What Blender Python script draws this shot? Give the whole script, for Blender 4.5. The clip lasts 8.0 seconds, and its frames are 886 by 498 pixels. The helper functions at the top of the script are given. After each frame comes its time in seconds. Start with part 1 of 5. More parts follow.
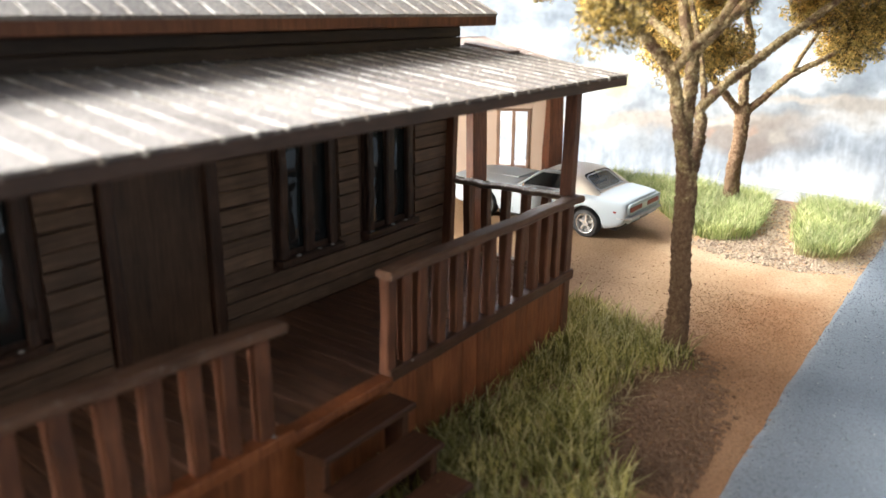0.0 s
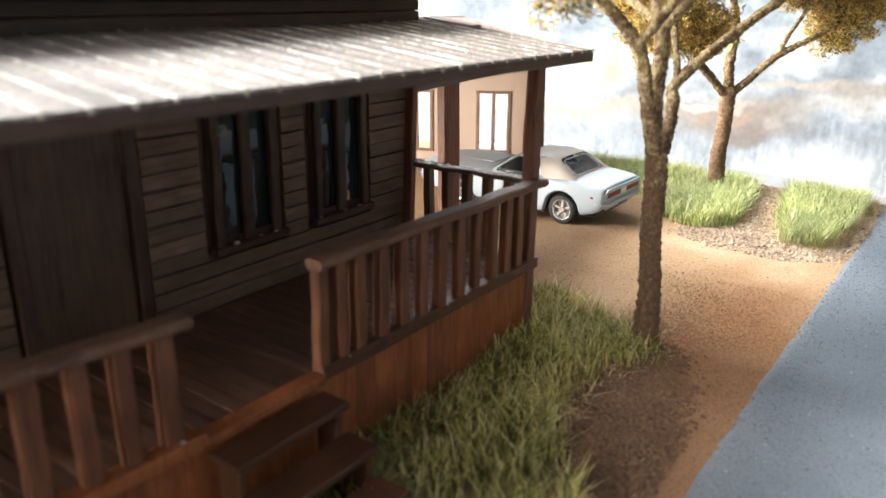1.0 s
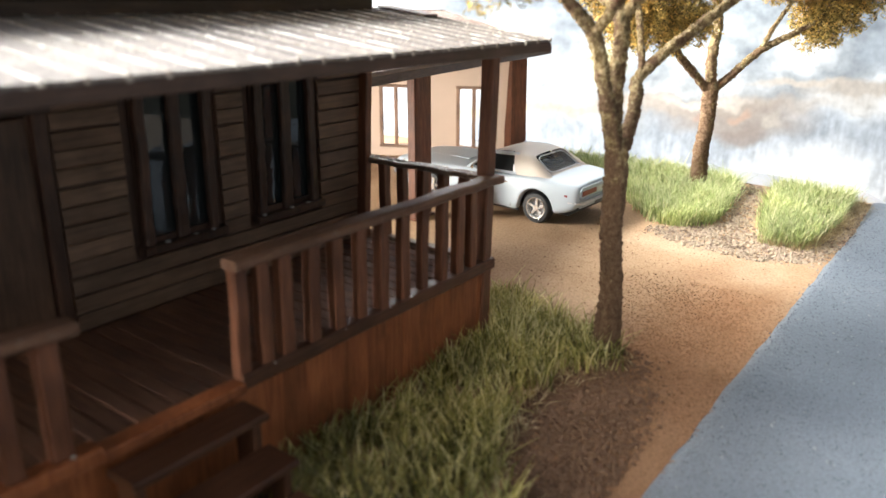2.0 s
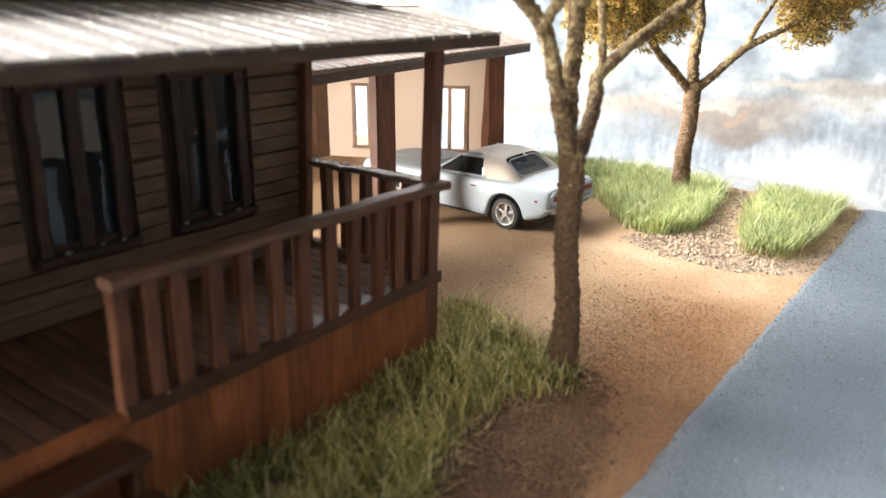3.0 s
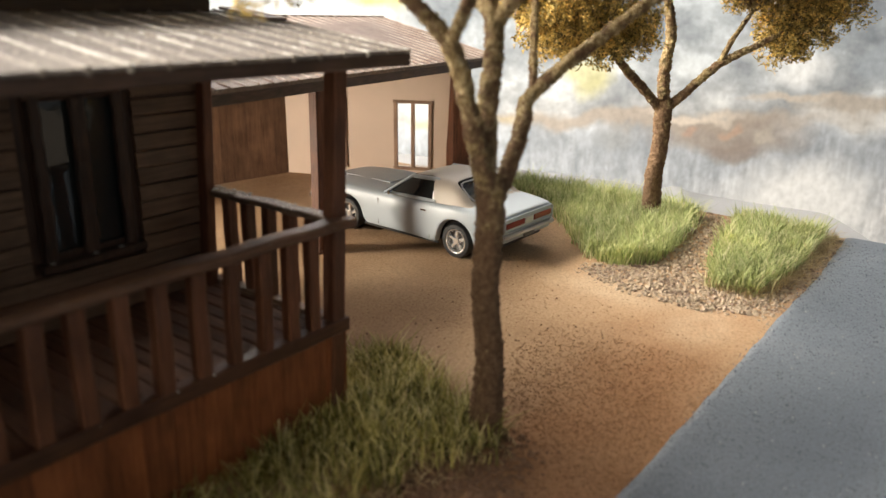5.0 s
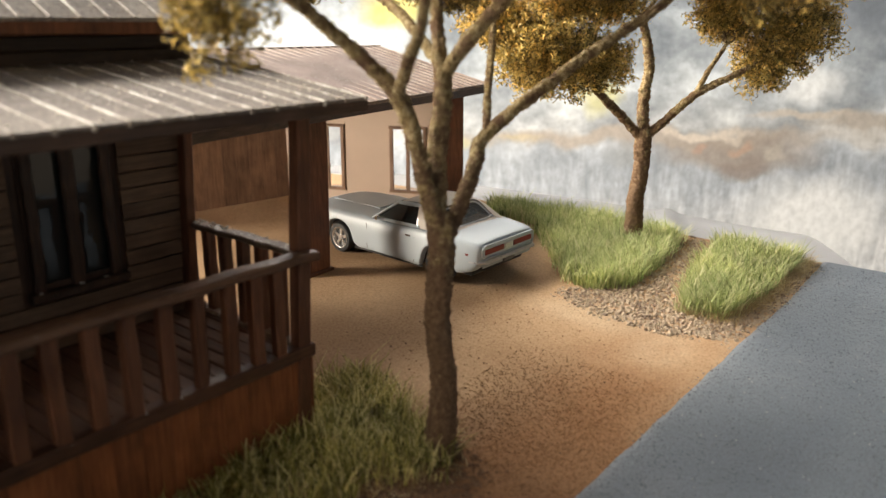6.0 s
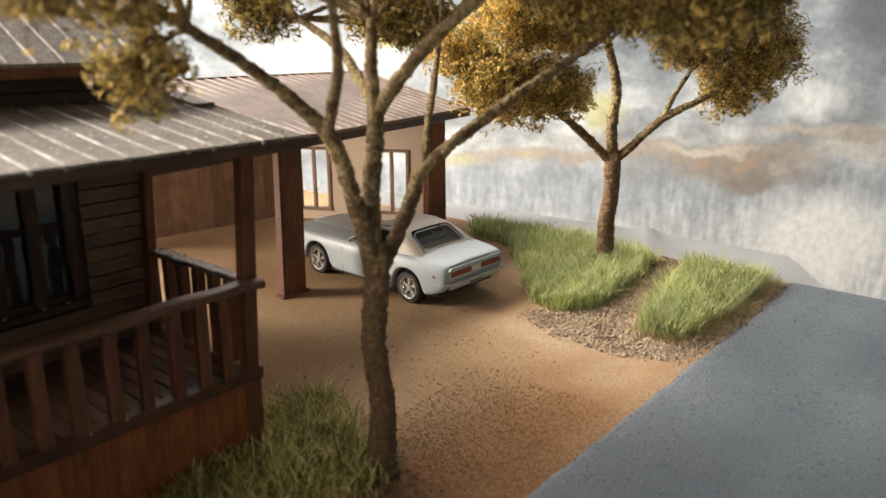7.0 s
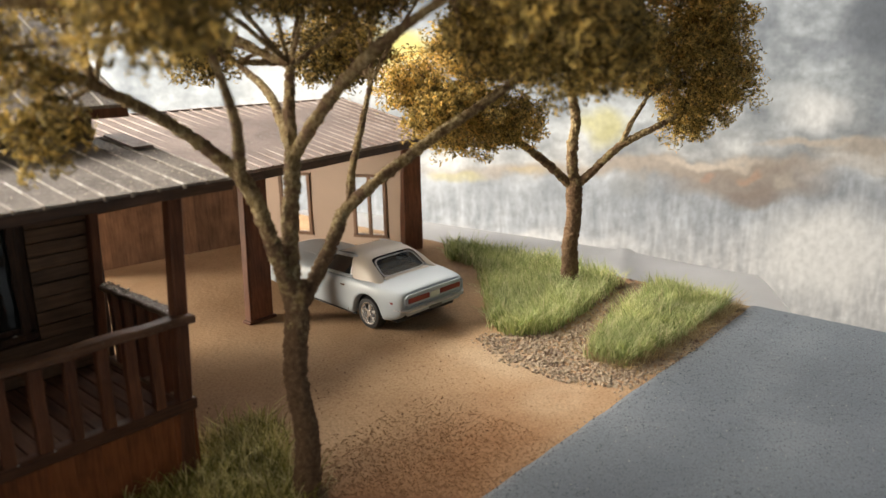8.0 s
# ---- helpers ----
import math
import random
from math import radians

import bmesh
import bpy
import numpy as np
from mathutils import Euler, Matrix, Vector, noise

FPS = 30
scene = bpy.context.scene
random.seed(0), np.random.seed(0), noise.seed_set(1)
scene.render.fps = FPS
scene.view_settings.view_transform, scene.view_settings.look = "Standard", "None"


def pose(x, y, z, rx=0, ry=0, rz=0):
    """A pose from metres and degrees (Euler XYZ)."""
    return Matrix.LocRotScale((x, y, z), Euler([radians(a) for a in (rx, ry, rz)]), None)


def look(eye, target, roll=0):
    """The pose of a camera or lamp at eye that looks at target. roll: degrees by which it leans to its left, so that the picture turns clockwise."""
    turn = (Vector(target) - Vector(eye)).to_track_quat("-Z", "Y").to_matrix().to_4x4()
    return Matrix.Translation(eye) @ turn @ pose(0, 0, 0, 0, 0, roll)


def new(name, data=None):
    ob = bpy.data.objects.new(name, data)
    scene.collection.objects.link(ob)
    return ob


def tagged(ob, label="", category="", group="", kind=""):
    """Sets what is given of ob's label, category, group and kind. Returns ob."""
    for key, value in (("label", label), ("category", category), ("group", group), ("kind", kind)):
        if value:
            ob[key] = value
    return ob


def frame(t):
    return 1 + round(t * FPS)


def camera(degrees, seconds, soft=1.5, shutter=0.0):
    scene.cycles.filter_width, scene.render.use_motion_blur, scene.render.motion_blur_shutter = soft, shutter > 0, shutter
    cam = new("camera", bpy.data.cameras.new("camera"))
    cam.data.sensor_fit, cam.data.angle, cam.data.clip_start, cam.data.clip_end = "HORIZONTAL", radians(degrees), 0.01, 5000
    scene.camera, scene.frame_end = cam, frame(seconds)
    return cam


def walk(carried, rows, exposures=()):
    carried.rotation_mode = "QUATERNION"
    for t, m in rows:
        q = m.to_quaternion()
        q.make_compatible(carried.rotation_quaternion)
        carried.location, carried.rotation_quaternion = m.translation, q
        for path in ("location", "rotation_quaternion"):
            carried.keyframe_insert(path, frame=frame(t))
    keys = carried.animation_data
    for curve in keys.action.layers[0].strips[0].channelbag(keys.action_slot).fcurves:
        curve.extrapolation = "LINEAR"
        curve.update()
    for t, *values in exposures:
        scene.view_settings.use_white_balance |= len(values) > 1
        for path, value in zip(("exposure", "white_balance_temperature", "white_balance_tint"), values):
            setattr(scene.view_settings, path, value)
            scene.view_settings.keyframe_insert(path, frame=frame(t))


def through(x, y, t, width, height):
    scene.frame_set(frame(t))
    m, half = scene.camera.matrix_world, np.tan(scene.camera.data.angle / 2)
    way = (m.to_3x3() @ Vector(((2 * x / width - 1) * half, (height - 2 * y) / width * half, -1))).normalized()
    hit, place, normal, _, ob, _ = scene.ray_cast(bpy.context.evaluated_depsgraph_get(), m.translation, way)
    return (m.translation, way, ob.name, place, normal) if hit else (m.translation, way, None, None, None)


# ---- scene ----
cam = camera(59.9, 8.0)
# seconds, eye in metres, then yaw, pitch and roll in degrees
PATH = [
    (0, 0.00865, 0.01292, 0.07883, -55.664, -18.343, 0.107),
    (0.5, 0.01600, 0.01159, 0.07807, -55.856, -18.918, 0.145),
    (1, 0.02196, 0.01060, 0.07550, -55.717, -19.258, 0.125),
    (1.5, 0.02713, 0.00787, 0.07430, -55.481, -19.375, 0.080),
    (3, 0.05139, 0.00381, 0.07087, -55.200, -19.286, 0.387),
    (3.5, 0.05878, 0.00334, 0.07029, -55.344, -19.266, 0.559),
    (4, 0.06469, 0.00312, 0.07049, -55.488, -18.898, 0.546),
    (4.5, 0.07433, 0.00406, 0.06981, -55.392, -18.961, 0.714),
    (6, 0.07598, -0.01275, 0.07756, -53.091, -17.815, 0.280),
    (6.5, 0.07586, -0.01842, 0.07922, -52.341, -17.363, 0.021),
    (7, 0.08064, -0.02810, 0.08244, -51.516, -16.886, -0.305),
    (7.5, 0.08399, -0.03600, 0.08607, -50.711, -16.413, -0.700),
    (8, 0.09021, -0.04610, 0.08821, -49.591, -16.023, -1.300),
]


# the table-top model is built at its true size
SIZE = 1.0
# a phone's small lens, close to its subject, holds only a part of the depth sharp
cam.data.dof.use_dof = True
cam.data.dof.focus_distance = 0.226 * SIZE
cam.data.dof.aperture_fstop = 27.0 / SIZE


def aimed(x, y, z, yaw, pitch, roll):
    """The pose of a camera that looks level along +y, then turned."""
    return pose(x * SIZE, y * SIZE, z * SIZE, 90 + pitch, 0, yaw) @ pose(0, 0, 0, 0, 0, roll)


STOPS = [(0.0, 0.9, 6500, 8), (3.8, 0.88, 6500, 8), (4.4, 0.32, 7250, 9), (4.9, 0.18, 7400, 10), (6.2, 0.03, 7450, 10), (7.0, -0.06, 7450, 10), (8.0, -0.15, 7450, 10)]
walk(cam, [(t, aimed(*row)) for t, *row in PATH], exposures=STOPS)

# ---- light: daylight of a room; lamps for windows behind the model, plus added fill ----
world = bpy.data.worlds.new("room_daylight")
scene.world = world
world.use_nodes = True
wn = world.node_tree
sky = wn.nodes.new("ShaderNodeTexSky")
sky.sky_type, sky.sun_disc = "NISHITA", False
sky.sun_elevation, sky.sun_rotation = radians(35), radians(0)
wn.links.new(sky.outputs[0], wn.nodes["Background"].inputs["Color"])
wn.nodes["Background"].inputs["Strength"].default_value = 0.062


def stand_in_lamp(name, eye, target, wide, high, watts, colour):
    lamp = bpy.data.lights.new(name, "AREA")
    lamp.shape, lamp.size, lamp.size_y = "RECTANGLE", wide * SIZE, high * SIZE
    lamp.energy, lamp.color = watts * SIZE * SIZE, colour
    ob = new(name, lamp)
    ob.matrix_world = look(Vector(eye) * SIZE, Vector(target) * SIZE)
    return ob


stand_in_lamp("window_light", (-0.1, 0.9, 0.66), (0.29, 0.06, 0.0), 0.7, 0.55, 40.0, (1.0, 0.99, 0.97))
stand_in_lamp("window_light", (0.95, 0.72, 0.62), (0.15, 0.08, 0.03), 0.9, 0.5, 20.0, (0.97, 0.98, 1.0))
stand_in_lamp("window_light", (-0.4, 0.85, 0.25), (0.25, 0.13, 0.03), 0.28, 0.34, 16.0, (1.0, 0.95, 0.88))
# made-up lamp on the left, added to brighten the carport's side wall
stand_in_lamp("window_light", (-0.55, 0.29, 0.13), (0.3, 0.2, 0.03), 0.2, 0.2, 6.0, (1.0, 0.95, 0.9))
# warm fill added from the left to lift rails and near crown
stand_in_lamp("window_light", (-0.85, 0.05, 0.36), (0.25, 0.08, 0.03), 0.35, 0.3, 3.0, (1.0, 0.9, 0.76))

# ---- building helpers; lengths below are millimetres of the model ----
MM = 0.001 * SIZE
rnd = random.Random(7)


def thing(name, x, y, z, label, category, group="", turn=0.0, kind="", tilt=0.0):
    ob = new(name)
    ob.empty_display_size = 0.004
    ob.matrix_basis = pose(x * MM, y * MM, z * MM, 0, tilt, turn)
    return tagged(ob, label, category, group, kind)


def finish(bm, name, mat, smooth=None):
    bmesh.ops.recalc_face_normals(bm, faces=bm.faces[:])
    me = bpy.data.meshes.new(name)
    bm.to_mesh(me)
    bm.free()
    me.transform(Matrix.Scale(MM, 4))
    me.materials.append(mat)
    if smooth is not None:
        me.shade_smooth()
        if smooth < 180:
            me.set_sharp_from_angle(angle=radians(smooth))
    return me


def part(name, bm, mat, parent, label="", smooth=None, at=None):
    ob = new(name, finish(bm, name, mat, smooth))
    ob.parent = parent
    if at is not None:
        ob.matrix_basis = at
    return tagged(ob, label)


def piece(name, me, parent, x=0.0, y=0.0, z=0.0, rx=0.0, ry=0.0, rz=0.0, size=(1, 1, 1)):
    """One more object on a shared mesh."""
    ob = new(name, me)
    ob.parent = parent
    ob.matrix_basis = pose(x * MM, y * MM, z * MM, rx, ry, rz) @ Matrix.Diagonal((*size, 1))
    return ob


def beam(a, b, w, h, n=1, wob=0.0, chamfer=0.2, up=(0, 0, 1), bm=None):
    """A chamfered bar from a to b; w across, h along up; n lengths, each a little off true by wob."""
    bm = bm or bmesh.new()
    a, b = Vector(a), Vector(b)
    way = (b - a).normalized()
    up = Vector(up) if abs(way.dot(Vector(up).normalized())) < 0.95 else Vector((0, 1, 0))
    side = way.cross(up).normalized()
    top = side.cross(way)
    c = min(chamfer, 0.45 * w, 0.45 * h)
    ring = [(-w / 2 + c, -h / 2), (w / 2 - c, -h / 2), (w / 2, -h / 2 + c), (w / 2, h / 2 - c), (w / 2 - c, h / 2), (-w / 2 + c, h / 2), (-w / 2, h / 2 - c), (-w / 2, -h / 2 + c)]
    rows = []
    for i in range(n + 1):
        p = a.lerp(b, i / n)
        du, dv, s = rnd.uniform(-wob, wob), rnd.uniform(-wob, wob), 1 + rnd.uniform(-wob, wob) * 0.15
        rows.append([bm.verts.new(p + side * (u * s + du) + top * (v * s + dv)) for u, v in ring])
    for r, q in zip(rows, rows[1:]):
        for i in range(8):
            bm.faces.new((r[i], r[(i + 1) % 8], q[(i + 1) % 8], q[i]))
    bm.faces.new(rows[0])
    bm.faces.new(rows[-1])
    return bm


def block(x0, y0, z0, x1, y1, z1, chamfer=0.2, bm=None):
    """A box with chamfered edges."""
    own = bmesh.new()
    bmesh.ops.create_cube(own, size=1.0, matrix=Matrix.Translation(((x0 + x1) / 2, (y0 + y1) / 2, (z0 + z1) / 2)) @ Matrix.Diagonal((x1 - x0, y1 - y0, z1 - z0, 1)))
    if chamfer:
        bmesh.ops.bevel(own, geom=own.edges[:], offset=min(chamfer, 0.4 * min(x1 - x0, y1 - y0, z1 - z0)), segments=1, affect="EDGES")
    if bm is None:
        return own
    me = bpy.data.meshes.new("joined")
    own.to_mesh(me)
    own.free()
    bm.from_mesh(me)
    bpy.data.meshes.remove(me)
    return bm


def plate(corners, thick, bm=None):
    """A flat polygon given a thickness, away from its front."""
    bm = bm or bmesh.new()
    pts = [Vector(c) for c in corners]
    n = (pts[1] - pts[0]).cross(pts[2] - pts[0]).normalized() * thick
    front = [bm.verts.new(p) for p in pts]
    back = [bm.verts.new(p - n) for p in pts]
    bm.faces.new(front)
    bm.faces.new(back[::-1])
    for i in range(len(pts)):
        j = (i + 1) % len(pts)
        bm.faces.new((front[i], back[i], back[j], front[j]))
    return bm


def disc(bm, centre, axis, r0, r1, depth, n=24):
    """A ring or drum round an axis: r0 inner (0: full), r1 outer."""
    axis = Vector(axis).normalized()
    u = axis.orthogonal().normalized()
    v = axis.cross(u)
    c = Vector(centre)

    def loop(r, d):
        return [bm.verts.new(c + axis * d + (u * math.cos(2 * math.pi * i / n) + v * math.sin(2 * math.pi * i / n)) * r) for i in range(n)]
    ao, bo = loop(r1, -depth / 2), loop(r1, depth / 2)
    for i in range(n):
        bm.faces.new((ao[i], ao[(i + 1) % n], bo[(i + 1) % n], bo[i]))
    if r0 > 0:
        ai, bi = loop(r0, -depth / 2), loop(r0, depth / 2)
        for i in range(n):
            j = (i + 1) % n
            bm.faces.new((bi[i], bi[j], ai[j], ai[i]))
            bm.faces.new((ao[i], ai[i], ai[j], ao[j]))
            bm.faces.new((bo[j], bi[j], bi[i], bo[i]))
    else:
        bm.faces.new(ao[::-1])
        bm.faces.new(bo)
    return bm


# ---- materials ----
def material(name):
    mat = bpy.data.materials.new(name)
    mat.use_nodes = True
    nt = mat.node_tree
    return mat, nt, nt.nodes["Principled BSDF"]


def coords(nt, scale, stretch=(1, 1, 1), shift=True, space="Object"):
    """Texture coordinates in object space, moved by chance from piece to piece."""
    tc = nt.nodes.new("ShaderNodeTexCoord")
    mp = nt.nodes.new("ShaderNodeMapping")
    mp.inputs["Scale"].default_value = [scale / SIZE * s for s in stretch]
    nt.links.new(tc.outputs[space], mp.inputs["Vector"])
    if shift:
        info = nt.nodes.new("ShaderNodeObjectInfo")
        mul = nt.nodes.new("ShaderNodeMath")
        mul.operation, mul.inputs[1].default_value = "MULTIPLY", 37.0
        nt.links.new(info.outputs["Random"], mul.inputs[0])
        nt.links.new(mul.outputs[0], mp.inputs["Location"])
    return mp.outputs["Vector"]


def noise_of(nt, vec, scale=1.0, detail=4.0, rough=0.6):
    n = nt.nodes.new("ShaderNodeTexNoise")
    n.inputs["Scale"].default_value, n.inputs["Detail"].default_value, n.inputs["Roughness"].default_value = scale, detail, rough
    nt.links.new(vec, n.inputs["Vector"])
    return n.outputs["Fac"]


def ramp(nt, fac, stops):
    r = nt.nodes.new("ShaderNodeValToRGB")
    while len(r.color_ramp.elements) < len(stops):
        r.color_ramp.elements.new(0.5)
    for e, (p, c) in zip(r.color_ramp.elements, stops):
        e.position, e.color = p, (*c, 1)
    nt.links.new(fac, r.inputs["Fac"])
    return r.outputs["Color"]


def mix(nt, fac, a, b, blend="MIX"):
    m = nt.nodes.new("ShaderNodeMix")
    m.data_type, m.blend_type = "RGBA", blend
    for sock, v in ((m.inputs["Factor"], fac), (m.inputs["A"], a), (m.inputs["B"], b)):
        if isinstance(v, (int, float)):
            sock.default_value = v
        elif isinstance(v, tuple):
            sock.default_value = (*v, 1)
        else:
            nt.links.new(v, sock)
    return m.outputs["Result"]


def bumped(nt, bsdf, height, strength, distance):
    b = nt.nodes.new("ShaderNodeBump")
    b.inputs["Strength"].default_value, b.inputs["Distance"].default_value = strength, distance * SIZE
    nt.links.new(height, b.inputs["Height"])
    nt.links.new(b.outputs["Normal"], bsdf.inputs["Normal"])


def to_range(nt, fac, lo, hi):
    r = nt.nodes.new("ShaderNodeMapRange")
    r.inputs["To Min"].default_value, r.inputs["To Max"].default_value = lo, hi
    nt.links.new(fac, r.inputs["Value"])
    return r.outputs["Result"]


def wood(name, dark, light, along, rough=0.6, dust=0.0):
    """Stained strip wood with grain along one axis (0 x, 1 y, 2 z) and a little dust."""
    mat, nt, bsdf = material(name)
    stretch = [1.0, 1.0, 1.0]
    stretch[along] = 0.07
    grain = noise_of(nt, coords(nt, 1500, stretch), 1.0, 6.0, 0.7)
    blotch = noise_of(nt, coords(nt, 110, (1, 1, 1)), 1.0, 3.0, 0.6)
    col = ramp(nt, grain, [(0.3, dark), (0.72, light)])
    shade = ramp(nt, blotch, [(0.3, (0.62, 0.6, 0.58)), (0.7, (1.15, 1.12, 1.1))])
    col = mix(nt, 1.0, col, shade, "MULTIPLY")
    info = nt.nodes.new("ShaderNodeObjectInfo")
    tone = ramp(nt, info.outputs["Random"], [(0.0, (0.78, 0.76, 0.75)), (1.0, (1.18, 1.15, 1.12))])
    col = mix(nt, 1.0, col, tone, "MULTIPLY")
    if dust:
        specks = ramp(nt, noise_of(nt, coords(nt, 900), 1.0, 5.0, 0.75), [(0.55, (0, 0, 0)), (0.7, (dust, dust, dust))])
        col = mix(nt, specks, col, (0.34, 0.3, 0.25))
    nt.links.new(col, bsdf.inputs["Base Color"])
    nt.links.new(to_range(nt, blotch, rough - 0.15, rough + 0.15), bsdf.inputs["Roughness"])
    bsdf.inputs["Specular IOR Level"].default_value = 0.35
    bumped(nt, bsdf, grain, 0.35, 0.00018)
    return mat


def plain(name, colour, rough=0.5, metal=0.0, vary=0.12, scale=400, bump=0.0):
    mat, nt, bsdf = material(name)
    n = noise_of(nt, coords(nt, scale), 1.0, 4.0, 0.6)
    lo, hi = tuple(c * (1 - vary) for c in colour), tuple(min(1, c * (1 + vary)) for c in colour)
    nt.links.new(ramp(nt, n, [(0.3, lo), (0.7, hi)]), bsdf.inputs["Base Color"])
    nt.links.new(to_range(nt, n, max(0.02, rough - 0.1), min(1, rough + 0.1)), bsdf.inputs["Roughness"])
    bsdf.inputs["Metallic"].default_value = metal
    if bump:
        bumped(nt, bsdf, n, bump, 0.0002)
    return mat


def roof_paint(name, base, dust_amount, rough, shine=0.6, worn=None):
    """Painted ribbed roofing: brown, dusted with pale powder in drifts; worn: pale patches for rubbed paint and painted
    glints.
    """
    mat, nt, bsdf = material(name)
    big = noise_of(nt, coords(nt, 45, shift=False), 1.0, 4.0, 0.65)
    fine = noise_of(nt, coords(nt, 1600, shift=False), 1.0, 6.0, 0.8)
    col = ramp(nt, big, [(0.3, tuple(c * 0.75 for c in base)), (0.7, tuple(c * 1.2 for c in base))])
    both = nt.nodes.new("ShaderNodeMath")
    both.operation = "MULTIPLY"
    nt.links.new(to_range(nt, big, 0.5, 1.35), both.inputs[0])
    nt.links.new(fine, both.inputs[1])
    mask = ramp(nt, both.outputs[0], [(0.36, (0, 0, 0)), (0.62, (dust_amount,) * 3)])
    col = mix(nt, mask, col, (0.5, 0.46, 0.41))
    crumbs = ramp(nt, noise_of(nt, coords(nt, 700, shift=False), 1.0, 3.0, 0.6), [(0.62, (0, 0, 0)), (0.68, (0.7 * dust_amount,) * 3)])
    col = mix(nt, crumbs, col, (0.6, 0.56, 0.48))
    if worn:
        rub = ramp(nt, noise_of(nt, coords(nt, 130), 1.0, 4.0, 0.75), [(0.48, (0, 0, 0)), (0.62, (0.9,) * 3)])
        col = mix(nt, rub, col, worn)
    nt.links.new(col, bsdf.inputs["Base Color"])
    nt.links.new(to_range(nt, fine, rough - 0.1, rough + 0.16), bsdf.inputs["Roughness"])
    bsdf.inputs["Specular IOR Level"].default_value = shine
    bumped(nt, bsdf, fine, 0.4, 0.0002)
    return mat


def drift(nt, spots, ragged=0.35):
    """A mask of soft patches: spots are (x, y, rx, ry) in millimetres on the plan, with ragged rims."""
    tc = nt.nodes.new("ShaderNodeTexCoord")
    rag = noise_of(nt, coords(nt, 55, shift=False), 1.0, 5.0, 0.7)
    total = None
    for x, y, rx, ry in spots:
        off = nt.nodes.new("ShaderNodeVectorMath")
        off.operation, off.inputs[1].default_value = "SUBTRACT", (x * MM, y * MM, 0)
        nt.links.new(tc.outputs["Object"], off.inputs[0])
        shrink = nt.nodes.new("ShaderNodeVectorMath")
        shrink.operation, shrink.inputs[1].default_value = "MULTIPLY", (1 / (rx * MM), 1 / (ry * MM), 0)
        nt.links.new(off.outputs[0], shrink.inputs[0])
        far = nt.nodes.new("ShaderNodeVectorMath")
        far.operation = "LENGTH"
        nt.links.new(shrink.outputs[0], far.inputs[0])
        if total is None:
            total = far.outputs["Value"]
        else:
            least = nt.nodes.new("ShaderNodeMath")
            least.operation = "MINIMUM"
            nt.links.new(total, least.inputs[0])
            nt.links.new(far.outputs["Value"], least.inputs[1])
            total = least.outputs[0]
    add = nt.nodes.new("ShaderNodeMath")
    add.operation = "ADD"
    nt.links.new(total, add.inputs[0])
    nt.links.new(to_range(nt, rag, -ragged, ragged), add.inputs[1])
    return ramp(nt, add.outputs[0], [(0.45, (1, 1, 1)), (1.0, (0, 0, 0))])


def earth(name, stops, grain=1400.0, depth=0.0005, pits=0.0):
    """Fine sifted soil: colour by two noises, grains as relief, pits: dark specks painted as shade between the grains.
    """
    mat, nt, bsdf = material(name)
    big = noise_of(nt, coords(nt, 22, shift=False), 1.0, 4.0, 0.6)
    fine = noise_of(nt, coords(nt, grain, shift=False), 1.0, 5.0, 0.75)
    col = ramp(nt, big, stops)
    speck = ramp(nt, fine, [(0.3, (0.62, 0.58, 0.55)), (0.5, (1.0, 1.0, 1.0)), (0.74, (1.3, 1.28, 1.24))])
    col = mix(nt, 1.0, col, speck, "MULTIPLY")
    # flat dark specks stand for the shade in small hollows
    if pits:
        pit_shade = ramp(nt, noise_of(nt, coords(nt, grain * 0.6, shift=False), 1.0, 2.0, 0.5), [(0.26, (pits,) * 3), (0.36, (0, 0, 0))])
        col = mix(nt, pit_shade, col, tuple(c * 0.3 for c in stops[0][1]))
    nt.links.new(col, bsdf.inputs["Base Color"])
    bsdf.inputs["Roughness"].default_value = 0.95
    bsdf.inputs["Specular IOR Level"].default_value = 0.15
    bumped(nt, bsdf, noise_of(nt, coords(nt, grain * 0.5, shift=False), 1.0, 2.0, 0.5), 0.6, depth)
    return mat, nt, bsdf, col


def leafy(name, stops, rough=0.6, through=0.35):
    """Leaves and blades: colour differs from one to the next; some light passes through."""
    mat, nt, bsdf = material(name)
    geo = nt.nodes.new("ShaderNodeNewGeometry")
    col = ramp(nt, geo.outputs["Random Per Island"], stops)
    patch = noise_of(nt, coords(nt, 60, shift=False), 1.0, 3.0, 0.6)
    col = mix(nt, 1.0, col, ramp(nt, patch, [(0.3, (0.75, 0.75, 0.75)), (0.7, (1.2, 1.15, 1.1))]), "MULTIPLY")
    nt.links.new(col, bsdf.inputs["Base Color"])
    bsdf.inputs["Roughness"].default_value = rough
    bsdf.inputs["Specular IOR Level"].default_value = 0.25
    thin = nt.nodes.new("ShaderNodeBsdfTranslucent")
    nt.links.new(col, thin.inputs["Color"])
    both = nt.nodes.new("ShaderNodeMixShader")
    both.inputs[0].default_value = through
    nt.links.new(bsdf.outputs[0], both.inputs[1])
    nt.links.new(thin.outputs[0], both.inputs[2])
    nt.links.new(both.outputs[0], nt.nodes["Material Output"].inputs["Surface"])
    return mat


